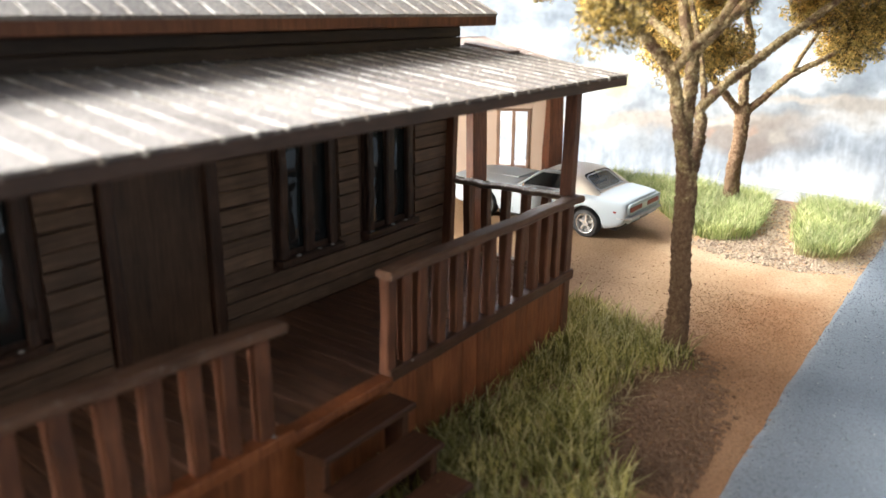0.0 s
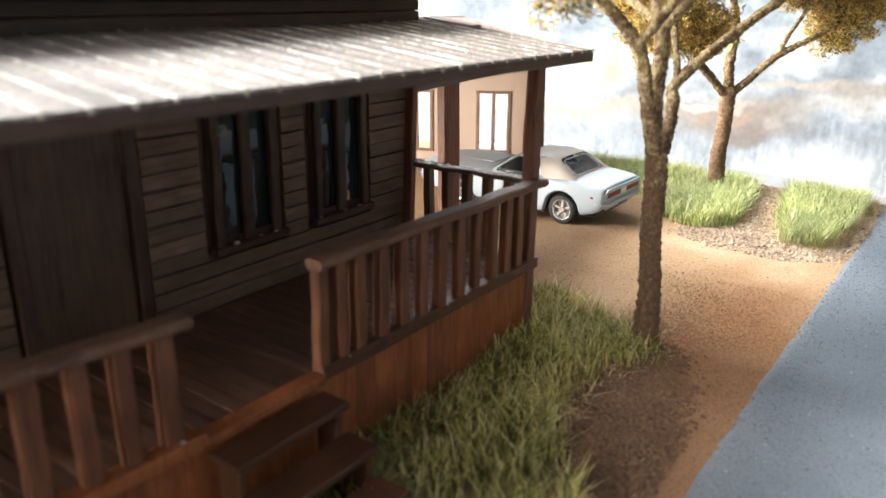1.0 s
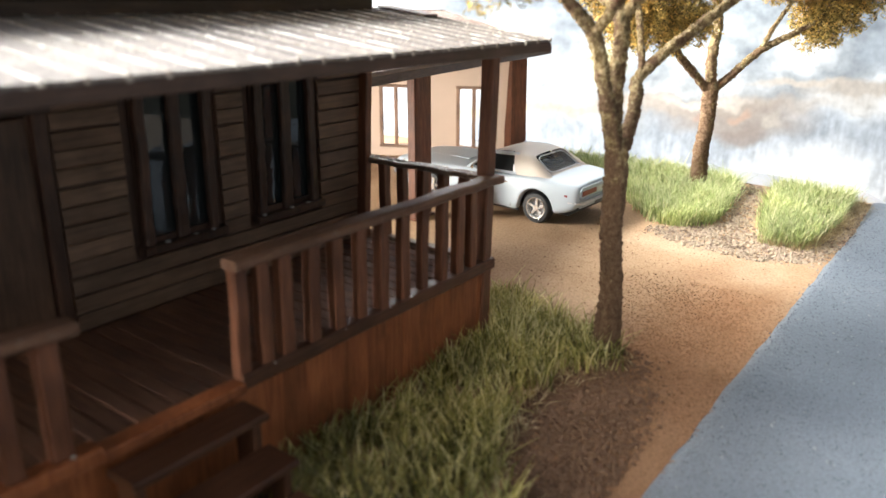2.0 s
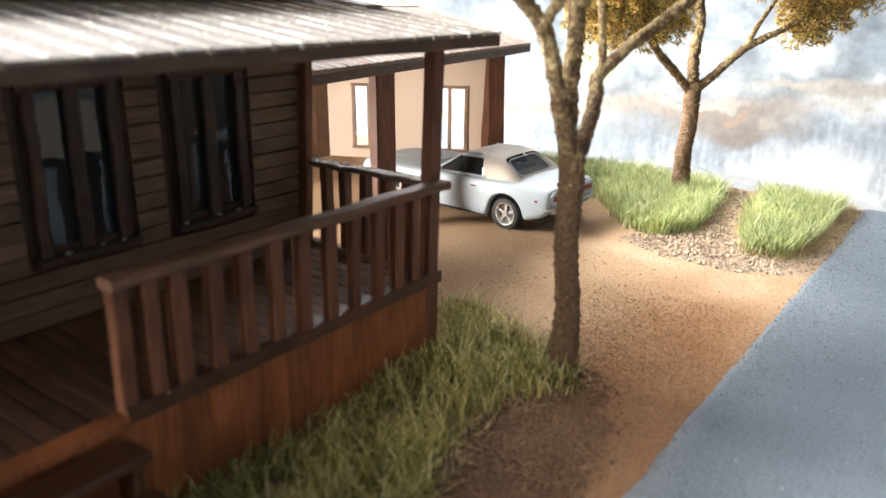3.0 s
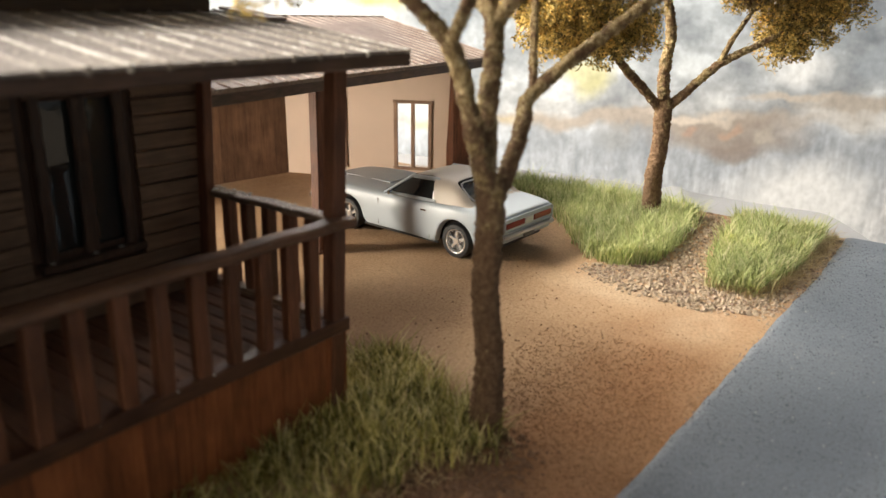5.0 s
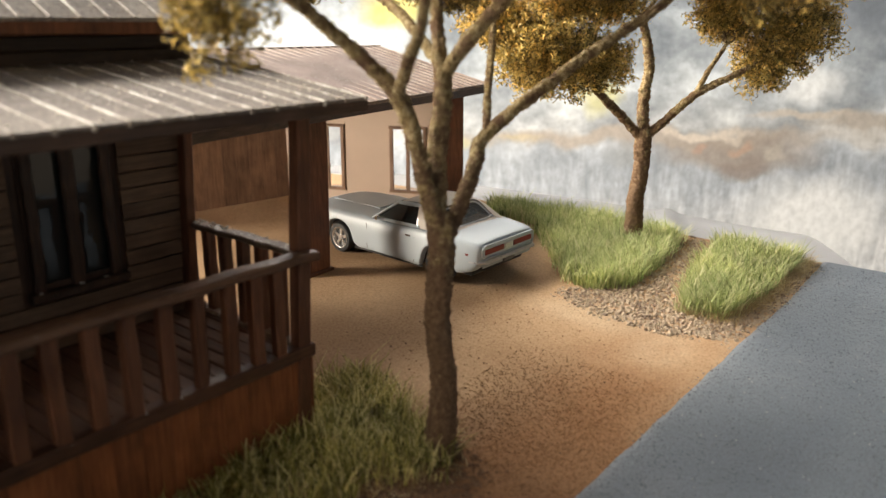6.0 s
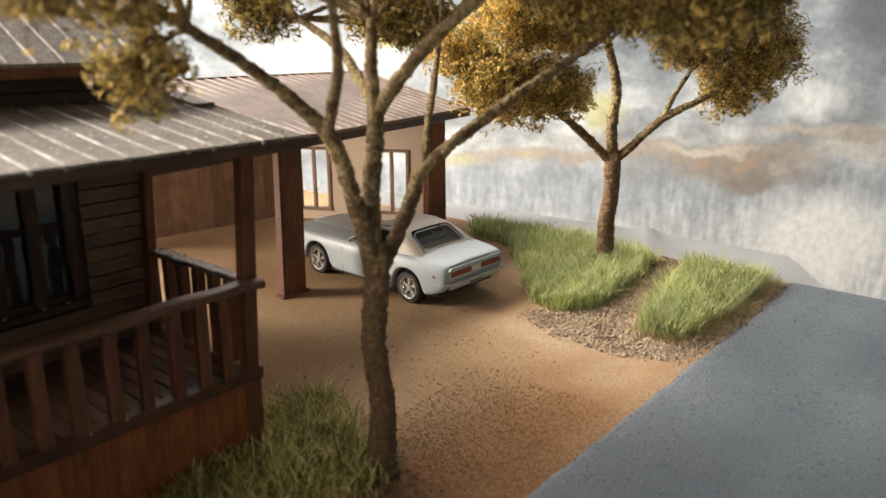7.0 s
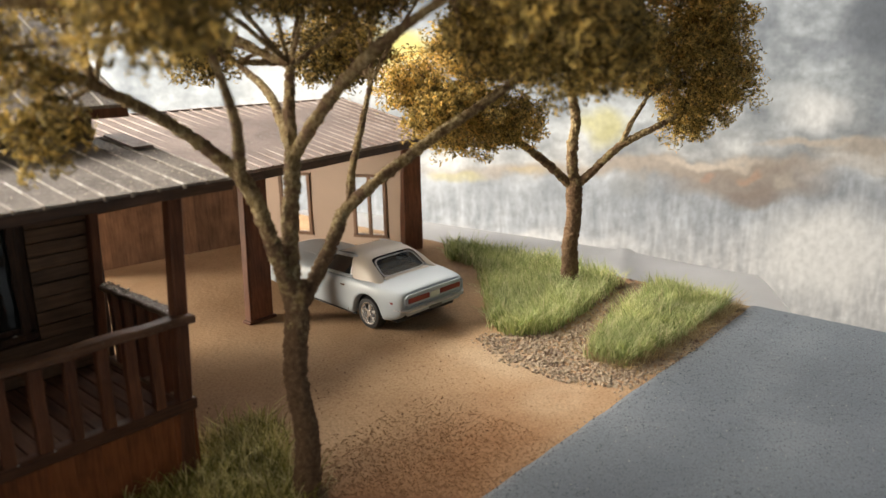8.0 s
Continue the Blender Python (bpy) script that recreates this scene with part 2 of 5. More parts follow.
M_CLAP = wood("stained_clapboard", (0.115, 0.074, 0.049), (0.26, 0.165, 0.108), 0)
M_TRIM = wood("dark_trim_wood", (0.035, 0.02, 0.014), (0.11, 0.06, 0.04), 2, 0.5)
M_BEAM = wood("dark_long_board_wood", (0.03, 0.021, 0.017), (0.08, 0.055, 0.043), 0, 0.5)
M_POST = wood("brown_post_wood", (0.085, 0.03, 0.015), (0.22, 0.09, 0.047), 2, 0.5)
M_RAIL = wood("weathered_rail_wood", (0.09, 0.042, 0.025), (0.225, 0.122, 0.075), 0, 0.55, 0.3)
M_RAIL_SIDE = wood("weathered_side_rail_wood", (0.085, 0.05, 0.034), (0.22, 0.15, 0.105), 1, 0.55, 0.95)
M_SKIRT = wood("red_brown_skirt_wood", (0.185, 0.052, 0.018), (0.37, 0.13, 0.047), 2, 0.55)
# dark wood, made darker still by the shade put into its colour
M_STEP = wood("dark_step_wood", (0.06, 0.024, 0.013), (0.145, 0.064, 0.034), 0, 0.5)
M_DECK = wood("deck_wood", (0.065, 0.029, 0.017), (0.15, 0.074, 0.043), 1, 0.8)
M_DOOR = wood("door_wood", (0.08, 0.046, 0.03), (0.19, 0.112, 0.07), 2, 0.5)
M_CARPORT = wood("carport_wall_wood", (0.17, 0.1, 0.065), (0.32, 0.205, 0.14), 2, 0.55)
# side wall lightened from the rear wall's brown; its light is painted in
M_SIDE = plain("pale_carport_wall_paint", (0.52, 0.39, 0.295), 0.5, 0.0, 0.06, 45)
M_FASCIA = wood("fascia_wood", (0.04, 0.024, 0.018), (0.12, 0.072, 0.055), 0, 0.5)
M_ROOF = roof_paint("dusty_porch_roof_paint", (0.125, 0.107, 0.101), 0.46, 0.72, 0.14)
# ribs paler than the panels: wear, and the glint they catch, as colour
M_RIB = roof_paint("worn_roof_rib_paint", (0.15, 0.12, 0.1), 0.4, 0.5, 0.4, (0.52, 0.5, 0.46))
M_ROOF_CP = roof_paint("red_brown_roof_paint", (0.145, 0.088, 0.07), 0.32, 0.55, 0.35)
M_RIB_CP = roof_paint("worn_red_rib_paint", (0.3, 0.2, 0.165), 0.5, 0.5, 0.4, (0.5, 0.42, 0.37))
M_TYRE = plain("tyre_rubber", (0.008, 0.008, 0.009), 0.5)
M_CHROME = plain("chrome", (0.75, 0.75, 0.76), 0.14, 1.0, 0.05)
M_RIM = plain("bright_rim_metal", (0.68, 0.67, 0.66), 0.25, 0.8, 0.08)
M_SILVER = plain("silver_paint", (0.55, 0.55, 0.55), 0.3, 0.3, 0.08)
M_WHITE = plain("dusty_white_car_paint", (0.40, 0.45, 0.49), 0.42, 0.0, 0.03, 25)
M_VINYL = plain("dusty_tan_roof_vinyl", (0.46, 0.4, 0.33), 0.5, 0.0, 0.05, 60)
M_SEAM = plain("grey_panel_gap", (0.16, 0.155, 0.15), 0.6)
M_RED = plain("red_lamp_plastic", (0.2, 0.012, 0.012), 0.4)
M_BLACK = plain("black_trim", (0.015, 0.015, 0.016), 0.4)
M_SEAT = plain("dark_seat_vinyl", (0.012, 0.012, 0.012), 0.6)
M_PAPER = plain("white_paper_sheet", (0.52, 0.52, 0.53), 0.5, 0.0, 0.12, 30)
M_CHIP = plain("white_glue_chip", (0.45, 0.43, 0.4), 0.5)
M_ROADGRIT = plain("dark_grit", (0.09, 0.105, 0.128), 0.8, 0.0, 0.4)
M_DUST = plain("pale_dust_flakes", (0.42, 0.38, 0.32), 0.85, 0.0, 0.3)
M_BASE = plain("base_board", (0.18, 0.15, 0.12), 0.8, 0.0, 0.2, 200)
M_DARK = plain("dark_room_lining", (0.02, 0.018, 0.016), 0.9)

M_GLASS, gnt, gb = material("window_glass")
gb.inputs["Base Color"].default_value = (0.02, 0.025, 0.026, 1)
gb.inputs["Roughness"].default_value = 0.03
gb.inputs["IOR"].default_value = 1.65
gn = noise_of(gnt, coords(gnt, 160), 1.0, 2.0, 0.5)
bumped(gnt, gb, gn, 0.12, 0.0006)

M_CAR_GLASS, cnt, cb = material("car_glass")
cb.inputs["Base Color"].default_value = (0.62, 0.62, 0.6, 1)
cb.inputs["Roughness"].default_value = 0.05
cb.inputs["Transmission Weight"].default_value = 0.9
cb.inputs["IOR"].default_value = 1.15

M_SOIL, snt, sb, soil_col = earth("sifted_brown_soil", [(0.25, (0.3, 0.182, 0.103)), (0.5, (0.39, 0.252, 0.15)), (0.75, (0.48, 0.33, 0.205))], 1500.0, 0.0003)
# the lane's lit band beside the gravel, painted as paler soil
pale = mix(snt, 1.0, soil_col, (1.12, 1.22, 1.32), "MULTIPLY")
soil_col = mix(snt, drift(snt, [(248, 66, 11, 26), (238, 45, 15, 10)]), soil_col, pale)
red_soil = mix(snt, 1.0, soil_col, (0.82, 0.7, 0.63), "MULTIPLY")
soil_col = mix(snt, drift(snt, [(150, 42, 110, 30)], 0.6), soil_col, red_soil)
snt.links.new(soil_col, sb.inputs["Base Color"])
M_CLOD, _a, _b, _c = earth("dark_soil_clods", [(0.3, (0.12, 0.07, 0.042)), (0.7, (0.26, 0.155, 0.095))])
M_STONE, _a, _b, _c = earth("crushed_stone", [(0.3, (0.3, 0.23, 0.165)), (0.7, (0.5, 0.405, 0.305))], 900)
M_STONE_DARK, _a, _b, _c = earth("dark_crushed_stone", [(0.3, (0.17, 0.12, 0.09)), (0.7, (0.28, 0.21, 0.165))], 900)
M_ROAD, rnt, rb, road_col = earth("asphalt", [(0.25, (0.115, 0.135, 0.162)), (0.5, (0.147, 0.171, 0.202)), (0.75, (0.195, 0.22, 0.254))], 1700, 0.0004, 0.3)
rb.inputs["Roughness"].default_value, rb.inputs["Specular IOR Level"].default_value = 0.5, 0.45
# asphalt a little lighter in three patches inside its edge
lighter_road = mix(rnt, 1.0, road_col, (1.18, 1.17, 1.15), "MULTIPLY")
road_col = mix(rnt, drift(rnt, [(215, -6, 60, 14), (300, 8, 40, 9), (130, 2, 50, 16)], 0.5), road_col, lighter_road)
rnt.links.new(road_col, rb.inputs["Base Color"])
M_GRASS = leafy("dry_green_grass", [(0.0, (0.09, 0.09, 0.022)), (0.3, (0.28, 0.265, 0.07)), (0.65, (0.58, 0.52, 0.19)), (1.0, (0.86, 0.78, 0.44))])
M_STRAW = leafy("dry_straw", [(0.0, (0.3, 0.2, 0.1)), (0.5, (0.52, 0.4, 0.22)), (1.0, (0.7, 0.58, 0.36))])
M_GRASS_BRIGHT = leafy("bright_green_grass", [(0.0, (0.2, 0.26, 0.09)), (0.4, (0.47, 0.54, 0.23)), (0.8, (0.68, 0.71, 0.39)), (1.0, (0.82, 0.76, 0.5))], 0.6, 0.4)
# near crown's leaves, darkened so that its dense shade is in the colour
M_LEAF = leafy("autumn_leaf_foliage", [(0.0, (0.075, 0.056, 0.022)), (0.4, (0.21, 0.16, 0.052)), (0.75, (0.5, 0.375, 0.125)), (1.0, (0.78, 0.55, 0.17))], 0.5, 0.2)
M_LEAF_B = leafy("olive_leaf_foliage", [(0.0, (0.12, 0.09, 0.035)), (0.35, (0.36, 0.27, 0.085)), (0.75, (0.74, 0.55, 0.18)), (1.0, (0.9, 0.58, 0.17))], 0.5, 0.25)


def bark_paint():
    """Brown bark with pale golden crust in patches and dark pits."""
    mat, nt, bsdf = material("rough_bark")
    a = noise_of(nt, coords(nt, 1300, (1, 1, 0.75)), 1.0, 6.0, 0.75)
    b = noise_of(nt, coords(nt, 260), 1.0, 4.0, 0.7)
    col = ramp(nt, a, [(0.3, (0.105, 0.06, 0.036)), (0.5, (0.205, 0.124, 0.074)), (0.72, (0.36, 0.24, 0.145))])
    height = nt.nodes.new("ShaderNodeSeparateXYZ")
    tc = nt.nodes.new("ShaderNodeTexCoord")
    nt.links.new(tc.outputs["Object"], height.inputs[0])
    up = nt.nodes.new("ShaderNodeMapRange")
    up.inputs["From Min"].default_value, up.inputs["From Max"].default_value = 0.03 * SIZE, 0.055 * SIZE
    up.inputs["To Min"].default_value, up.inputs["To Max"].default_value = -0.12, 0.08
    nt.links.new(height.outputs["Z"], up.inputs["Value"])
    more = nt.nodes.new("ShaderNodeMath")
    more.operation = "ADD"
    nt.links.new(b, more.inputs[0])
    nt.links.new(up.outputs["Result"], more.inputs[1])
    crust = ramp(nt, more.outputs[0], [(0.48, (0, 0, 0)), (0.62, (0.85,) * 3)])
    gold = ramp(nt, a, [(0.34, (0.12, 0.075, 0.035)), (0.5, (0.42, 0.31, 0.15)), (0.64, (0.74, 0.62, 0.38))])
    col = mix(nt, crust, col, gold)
    nt.links.new(col, bsdf.inputs["Base Color"])
    bsdf.inputs["Roughness"].default_value = 0.9
    bsdf.inputs["Specular IOR Level"].default_value = 0.2
    bumped(nt, bsdf, a, 1.0, 0.001)
    return mat


M_BARK = bark_paint()


def backdrop_paint():
    """A printed landscape: mist and dark crags above, a brown rock shelf with autumn bushes, falling white water below."""
    mat, nt, bsdf = material("printed_landscape")
    tc = nt.nodes.new("ShaderNodeTexCoord")

    def warped(scale, amount):
        warp = nt.nodes.new("ShaderNodeTexNoise")
        warp.inputs["Scale"].default_value, warp.inputs["Detail"].default_value = scale / SIZE, 5.0
        nt.links.new(tc.outputs["Object"], warp.inputs["Vector"])
        push = nt.nodes.new("ShaderNodeVectorMath")
        push.operation = "MULTIPLY_ADD"
        push.inputs[1].default_value = (amount * MM,) * 3
        nt.links.new(warp.outputs["Color"], push.inputs[0])
        nt.links.new(tc.outputs["Object"], push.inputs[2])
        back = nt.nodes.new("ShaderNodeVectorMath")
        back.operation = "SUBTRACT"
        back.inputs[1].default_value = (0.5 * amount * MM,) * 3
        nt.links.new(push.outputs[0], back.inputs[0])
        return back.outputs[0]

    place = warped(30, 40)
    sep = nt.nodes.new("ShaderNodeSeparateXYZ")
    nt.links.new(place, sep.inputs[0])
    lift = nt.nodes.new("ShaderNodeMapRange")
    lift.inputs["From Min"].default_value, lift.inputs["From Max"].default_value = -0.3 * SIZE, 0.3 * SIZE
    nt.links.new(sep.outputs["Z"], lift.inputs["Value"])
    # from the foot of the falls up to the dark sky
    col = ramp(nt, lift.outputs["Result"], [(0.0, (0.66, 0.66, 0.66)), (0.3, (0.64, 0.64, 0.65)), (0.37, (0.44, 0.47, 0.51)), (0.43, (0.36, 0.39, 0.43)), (0.46, (0.4, 0.41, 0.42)), (0.52, (0.36, 0.39, 0.42)), (0.6, (0.3, 0.335, 0.37)), (0.75, (0.21, 0.24, 0.28)), (1.0, (0.18, 0.205, 0.245))])
    falls = ramp(nt, lift.outputs["Result"], [(0.4, (1, 1, 1)), (0.455, (0, 0, 0))])
    streak = noise_of(nt, coords(nt, 105, (1, 1, 0.16), shift=False), 1.0, 5.0, 0.75)
    foam = noise_of(nt, coords(nt, 75, shift=False), 1.0, 6.0, 0.75)
    water = mix(nt, 0.5, ramp(nt, streak, [(0.36, (0.36, 0.4, 0.45)), (0.52, (0.86, 0.87, 0.9)), (0.66, (1.45, 1.45, 1.45))]), ramp(nt, foam, [(0.34, (0.7, 0.69, 0.68)), (0.5, (0.97, 0.97, 0.97)), (0.64, (1.2, 1.2, 1.2))]))
    col = mix(nt, falls, col, mix(nt, 1.0, col, water, "MULTIPLY"))
    mist = noise_of(nt, coords(nt, 14, (1, 1, 1.5), shift=False), 1.0, 5.0, 0.62)
    above = ramp(nt, mist, [(0.36, (0.55, 0.57, 0.6)), (0.5, (0.95, 0.95, 0.96)), (0.63, (1.6, 1.58, 1.55))])
    col = mix(nt, mix(nt, 1.0, falls, (1, 1, 1), "DIFFERENCE"), col, mix(nt, 1.0, col, above, "MULTIPLY"))
    for u, w, ru, rw, colour, most in (
            # white water and mist
            (350, -110, 85, 60, (0.85, 0.85, 0.85), 0.75), (40, -100, 150, 14, (0.78, 0.78, 0.79), 0.7), (329, 28, 34, 22, (0.74, 0.76, 0.78), 0.85), (300, 40, 60, 16, (0.46, 0.49, 0.52), 0.5),
            # dark crags
            (372, 104, 44, 44, (0.13, 0.15, 0.18), 0.9), (400, 30, 26, 20, (0.3, 0.34, 0.39), 0.7), (335, 82, 30, 16, (0.25, 0.28, 0.33), 0.6), (-123, 62, 120, 40, (0.56, 0.59, 0.62), 0.7),
            # the shelf, thick in the middle
            (180, -26, 260, 12, (0.38, 0.325, 0.28), 0.85), (270, -40, 90, 20, (0.31, 0.26, 0.225), 0.85), (280, -54, 42, 14, (0.26, 0.215, 0.19), 0.8), (390, -10, 70, 14, (0.38, 0.33, 0.285), 0.85), (330, -2, 60, 6, (0.5, 0.43, 0.36), 0.7),
            (164, -42, 22, 12, (0.3, 0.31, 0.32), 0.6), (235, -22, 50, 5, (0.62, 0.55, 0.48), 0.7),
            # bushes
            (234, -34, 8, 6, (0.44, 0.28, 0.21), 0.6), (272, -33, 12, 6, (0.46, 0.3, 0.22), 0.6), (306, -40, 10, 7, (0.5, 0.46, 0.4), 0.5), (-10, -32, 36, 9, (0.5, 0.46, 0.24), 0.6), (60, -28, 26, 6, (0.5, 0.42, 0.26), 0.5),
            (132, 18, 26, 24, (0.5, 0.47, 0.2), 0.7), (-62, 90, 36, 26, (0.6, 0.54, 0.14), 0.8)):
        spot = nt.nodes.new("ShaderNodeVectorMath")
        spot.operation = "SUBTRACT"
        spot.inputs[1].default_value = (u * MM, 0, w * MM)
        nt.links.new(place, spot.inputs[0])
        shrink = nt.nodes.new("ShaderNodeVectorMath")
        shrink.operation = "MULTIPLY"
        shrink.inputs[1].default_value = (1 / (ru * MM), 0, 1 / (rw * MM))
        nt.links.new(spot.outputs[0], shrink.inputs[0])
        far = nt.nodes.new("ShaderNodeVectorMath")
        far.operation = "LENGTH"
        nt.links.new(shrink.outputs[0], far.inputs[0])
        col = mix(nt, ramp(nt, far.outputs["Value"], [(0.45, (most,) * 3), (1.0, (0, 0, 0))]), col, colour)
    rough_ = noise_of(nt, coords(nt, 160, (1, 1, 0.8), shift=False), 1.0, 5.0, 0.75)
    col = mix(nt, 1.0, col, ramp(nt, rough_, [(0.34, (0.84, 0.84, 0.84)), (0.5, (0.99, 0.99, 0.99)), (0.66, (1.12, 1.12, 1.12))]), "MULTIPLY")
    nt.links.new(col, bsdf.inputs["Base Color"])
    bsdf.inputs["Roughness"].default_value = 0.8
    # the print is made to glow in its own colours, to brighten it
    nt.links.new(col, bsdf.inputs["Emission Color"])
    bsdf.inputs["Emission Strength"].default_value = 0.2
    return mat


M_BACKDROP = backdrop_paint()

# ---- ground, road, base ----
BASE_END = 331.0


def inside(x, y, poly):
    hit = False
    for (ax, ay), (bx, by) in zip(poly, poly[1:] + poly[:1]):
        if (ay > y) != (by > y) and x < (bx - ax) * (y - ay) / (by - ay) + ax:
            hit = not hit
    return hit


def wavy(x, y, size):
    return noise.noise(Vector((x / size, y / size, 3.7)))


def edge_of_road(x):
    return float(np.interp(x, [60, 125, 190, 245, 285, 331], [38, 36.1, 34.0, 31.6, 29.6, 29.0])) + 0.3 * wavy(x, 0, 40) + 0.4 * wavy(x, 9, 6)


LAWN = [(-45, 87), (166, 84), (170, 95), (186, 93), (186, 84), (177, 72), (176, 60), (166, 54), (158, 62), (148, 65), (138, 63), (128, 60), (120, 53), (112, 47), (60, 46), (-45, 46)]
BANK_A = [(266, 85), (263, 76), (273, 67), (292, 68), (326, 73), (328, 110), (326, 152), (312, 140), (309, 122), (284, 100)]
BANK_B = [(263, 50), (265, 40), (288, 35.5), (326, 34.5), (327, 44), (325, 60.5), (290, 56)]


def ground_z(x, y):
    z = 0.35 * wavy(x, y, 26) + 0.16 * wavy(x, y, 6)
    if x > 250 and y < 150:
        z += 0.8 * max(0.0, min(1.0, (x - 262) / 25)) * max(0.0, min(1.0, (y - 36) / 12))
    return z


def build_ground():
    bm = bmesh.new()
    nx, ny = 196, 120
    x0, x1, y1 = -60.0, BASE_END, 268.0
    rows = []
    for i in range(nx + 1):
        x = x0 + (x1 - x0) * i / nx
        ya = edge_of_road(x) - 2.5
        row = []
        for j in range(ny + 1):
            y = ya + (y1 - ya) * (j / ny) ** 1.15
            row.append(bm.verts.new((x, y, ground_z(x, y) - (0.9 if j == 0 else 0))))
        rows.append(row)
    for a, b in zip(rows, rows[1:]):
        for j in range(ny):
            bm.faces.new((a[j], b[j], b[j + 1], a[j + 1]))
    me = finish(bm, "ground", M_SOIL, 180)
    return tagged(new("ground", me), "warm brown sifted soil driveway and yard", "ground", kind="structure")


def build_road():
    bm = bmesh.new()
    nx, ny = 196, 26
    rows = []
    for i in range(nx + 1):
        x = -60 + (BASE_END - 0.2 + 60) * i / nx
        e = edge_of_road(x)
        row = [bm.verts.new((x, e + 0.5, -1.0))]
        for j in range(ny + 1):
            y = e - (e + 80) * (j / ny) ** 1.3
            z = 0.55 + 0.12 * wavy(x, y, 9) - (0.35 if j == 0 else 0)
            row.append(bm.verts.new((x, y, z)))
        rows.append(row)
    for a, b in zip(rows, rows[1:]):
        for j in range(ny + 1):
            bm.faces.new((a[j], a[j + 1], b[j + 1], b[j]))
    me = finish(bm, "road", M_ROAD, 180)
    return tagged(new("road", me), "blue grey fine grained asphalt road", "road", kind="structure")


build_ground()
build_road()
base = tagged(new("base_board", finish(block(-60, -79, -14, BASE_END - 0.5, 267, -1.6, 0.6), "base_board", M_BASE)), "dark board edge beneath the model landscape", "base board", kind="structure")
table = tagged(new("table_top", finish(block(-600, -500, -40, 338, 330, -14.2, 2), "table_top", M_BASE)), "plain dark table surface beneath the base board", "table", kind="structure")


def build_sky_blocker():
    """A plain dark panel added out of view behind the viewer, to block the sky's fill."""
    wall = plain("dark_room_curtain", (0.05, 0.056, 0.063), 0.9, 0.0, 0.08, 6)
    tagged(new("wall_south", finish(block(-650, -520, -40, 700, -500, 900, 2), "wall_south", wall)), "plain dark panel added behind the viewer to block fill light", "wall", kind="structure")


build_sky_blocker()


def build_sheet():
    """A pale stiff paper sheet lying behind the base, with a soft crease."""
    bm = bmesh.new()
    rows = []
    for i in range(61):
        y = 12 + i * 4.4
        row = []
        for j in range(9):
            u = j / 8
            skew = 34 * u * max(0.0, 1 - i / 22)
            x = 332.5 + 55 * u - 14 * u * max(0.0, (y - 110) / 150) + 1.2 * wavy(y, 2, 60) * u
            crease = 1.8 * math.exp(-((y - 74 - 24 * u) / 5) ** 2)
            z = -5.2 + crease - 2.2 * u ** 6 + 0.5 * wavy(x, y, 50)
            row.append(bm.verts.new((x, y + skew, z)))
        rows.append(row)
    for a, b in zip(rows, rows[1:]):
        for j in range(8):
            bm.faces.new((a[j], b[j], b[j + 1], a[j + 1]))
    bmesh.ops.solidify(bm, geom=bm.faces[:], thickness=0.8)
    return tagged(new("paper_sheet", finish(bm, "paper_sheet", M_PAPER, 60)), "pale grey stiff sheet lying behind the base", "sheet")


build_sheet()
block_under = tagged(new("sheet_support", finish(block(333, 60, -14.2, 360, 260, -7.6, 1), "sheet_support", M_PAPER)), "pale block carrying the sheet behind the base", "support")

bm = bmesh.new()
bmesh.ops.create_grid(bm, x_segments=2, y_segments=2, size=1.0)
bmesh.ops.transform(bm, matrix=Matrix.Rotation(radians(90), 4, "X") @ Matrix.Diagonal((900, 450, 1, 1)), verts=bm.verts[:])
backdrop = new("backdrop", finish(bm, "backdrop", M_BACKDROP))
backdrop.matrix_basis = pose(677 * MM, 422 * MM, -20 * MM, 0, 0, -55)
tagged(backdrop, "printed landscape sheet of misty hills and pale rock, given a glow", "backdrop", kind="structure")

# ---- house with porch ----
house = thing("house", 164, 83, 0, "dark brown clapboard cabin with railed front porch and ribbed roof", "house", turn=-1.7, tilt=0.9)
WALL_Y, DECK, LEFT = 34.5, 17.2, -205.0
OPEN = [(-120, -105, 28, 54.5), (-92, -73, DECK, 53.5), (-57.5, -42.5, 28.5, 55), (-32.5, -17, 28.5, 55)]


def wall_with_holes(x0, x1, z0, z1, y0, y1, holes):
    bm = bmesh.new()
    cuts = sorted({x0, x1, *(h[0] for h in holes), *(h[1] for h in holes)})
    for a, b in zip(cuts, cuts[1:]):
        over = [h for h in holes if h[0] <= a and h[1] >= b]
        if over:
            h = over[0]
            if h[2] > z0 + 0.1:
                block(a, y0, z0, b, y1, h[2], 0, bm)
            block(a, y0, h[3], b, y1, z1, 0, bm)
        else:
            block(a, y0, z0, b, y1, z1, 0, bm)
    bmesh.ops.remove_doubles(bm, verts=bm.verts[:], dist=0.001)
    return bm


front = part("front_wall", wall_with_holes(LEFT, 0.5, 1, 73, WALL_Y + 0.8, WALL_Y + 3, OPEN), M_TRIM, house, "dark wall behind the clapboards")
part("side_wall", block(-2, WALL_Y + 3, -2, 0.5, 100, 74, 0.2), M_CLAP, house)
part("rear_wall", block(LEFT, 98, -2, -2, 100, 86, 0.2), M_CLAP, house)
part("end_wall", block(LEFT - 2, WALL_Y + 0.8, -2, LEFT, 100, 74, 0.2), M_CLAP, house)
# near-black lining added inside; its colour stands for the unlit room
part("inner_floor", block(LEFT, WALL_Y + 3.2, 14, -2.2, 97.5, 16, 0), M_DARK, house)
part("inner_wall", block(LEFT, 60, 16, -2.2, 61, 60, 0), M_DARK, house)


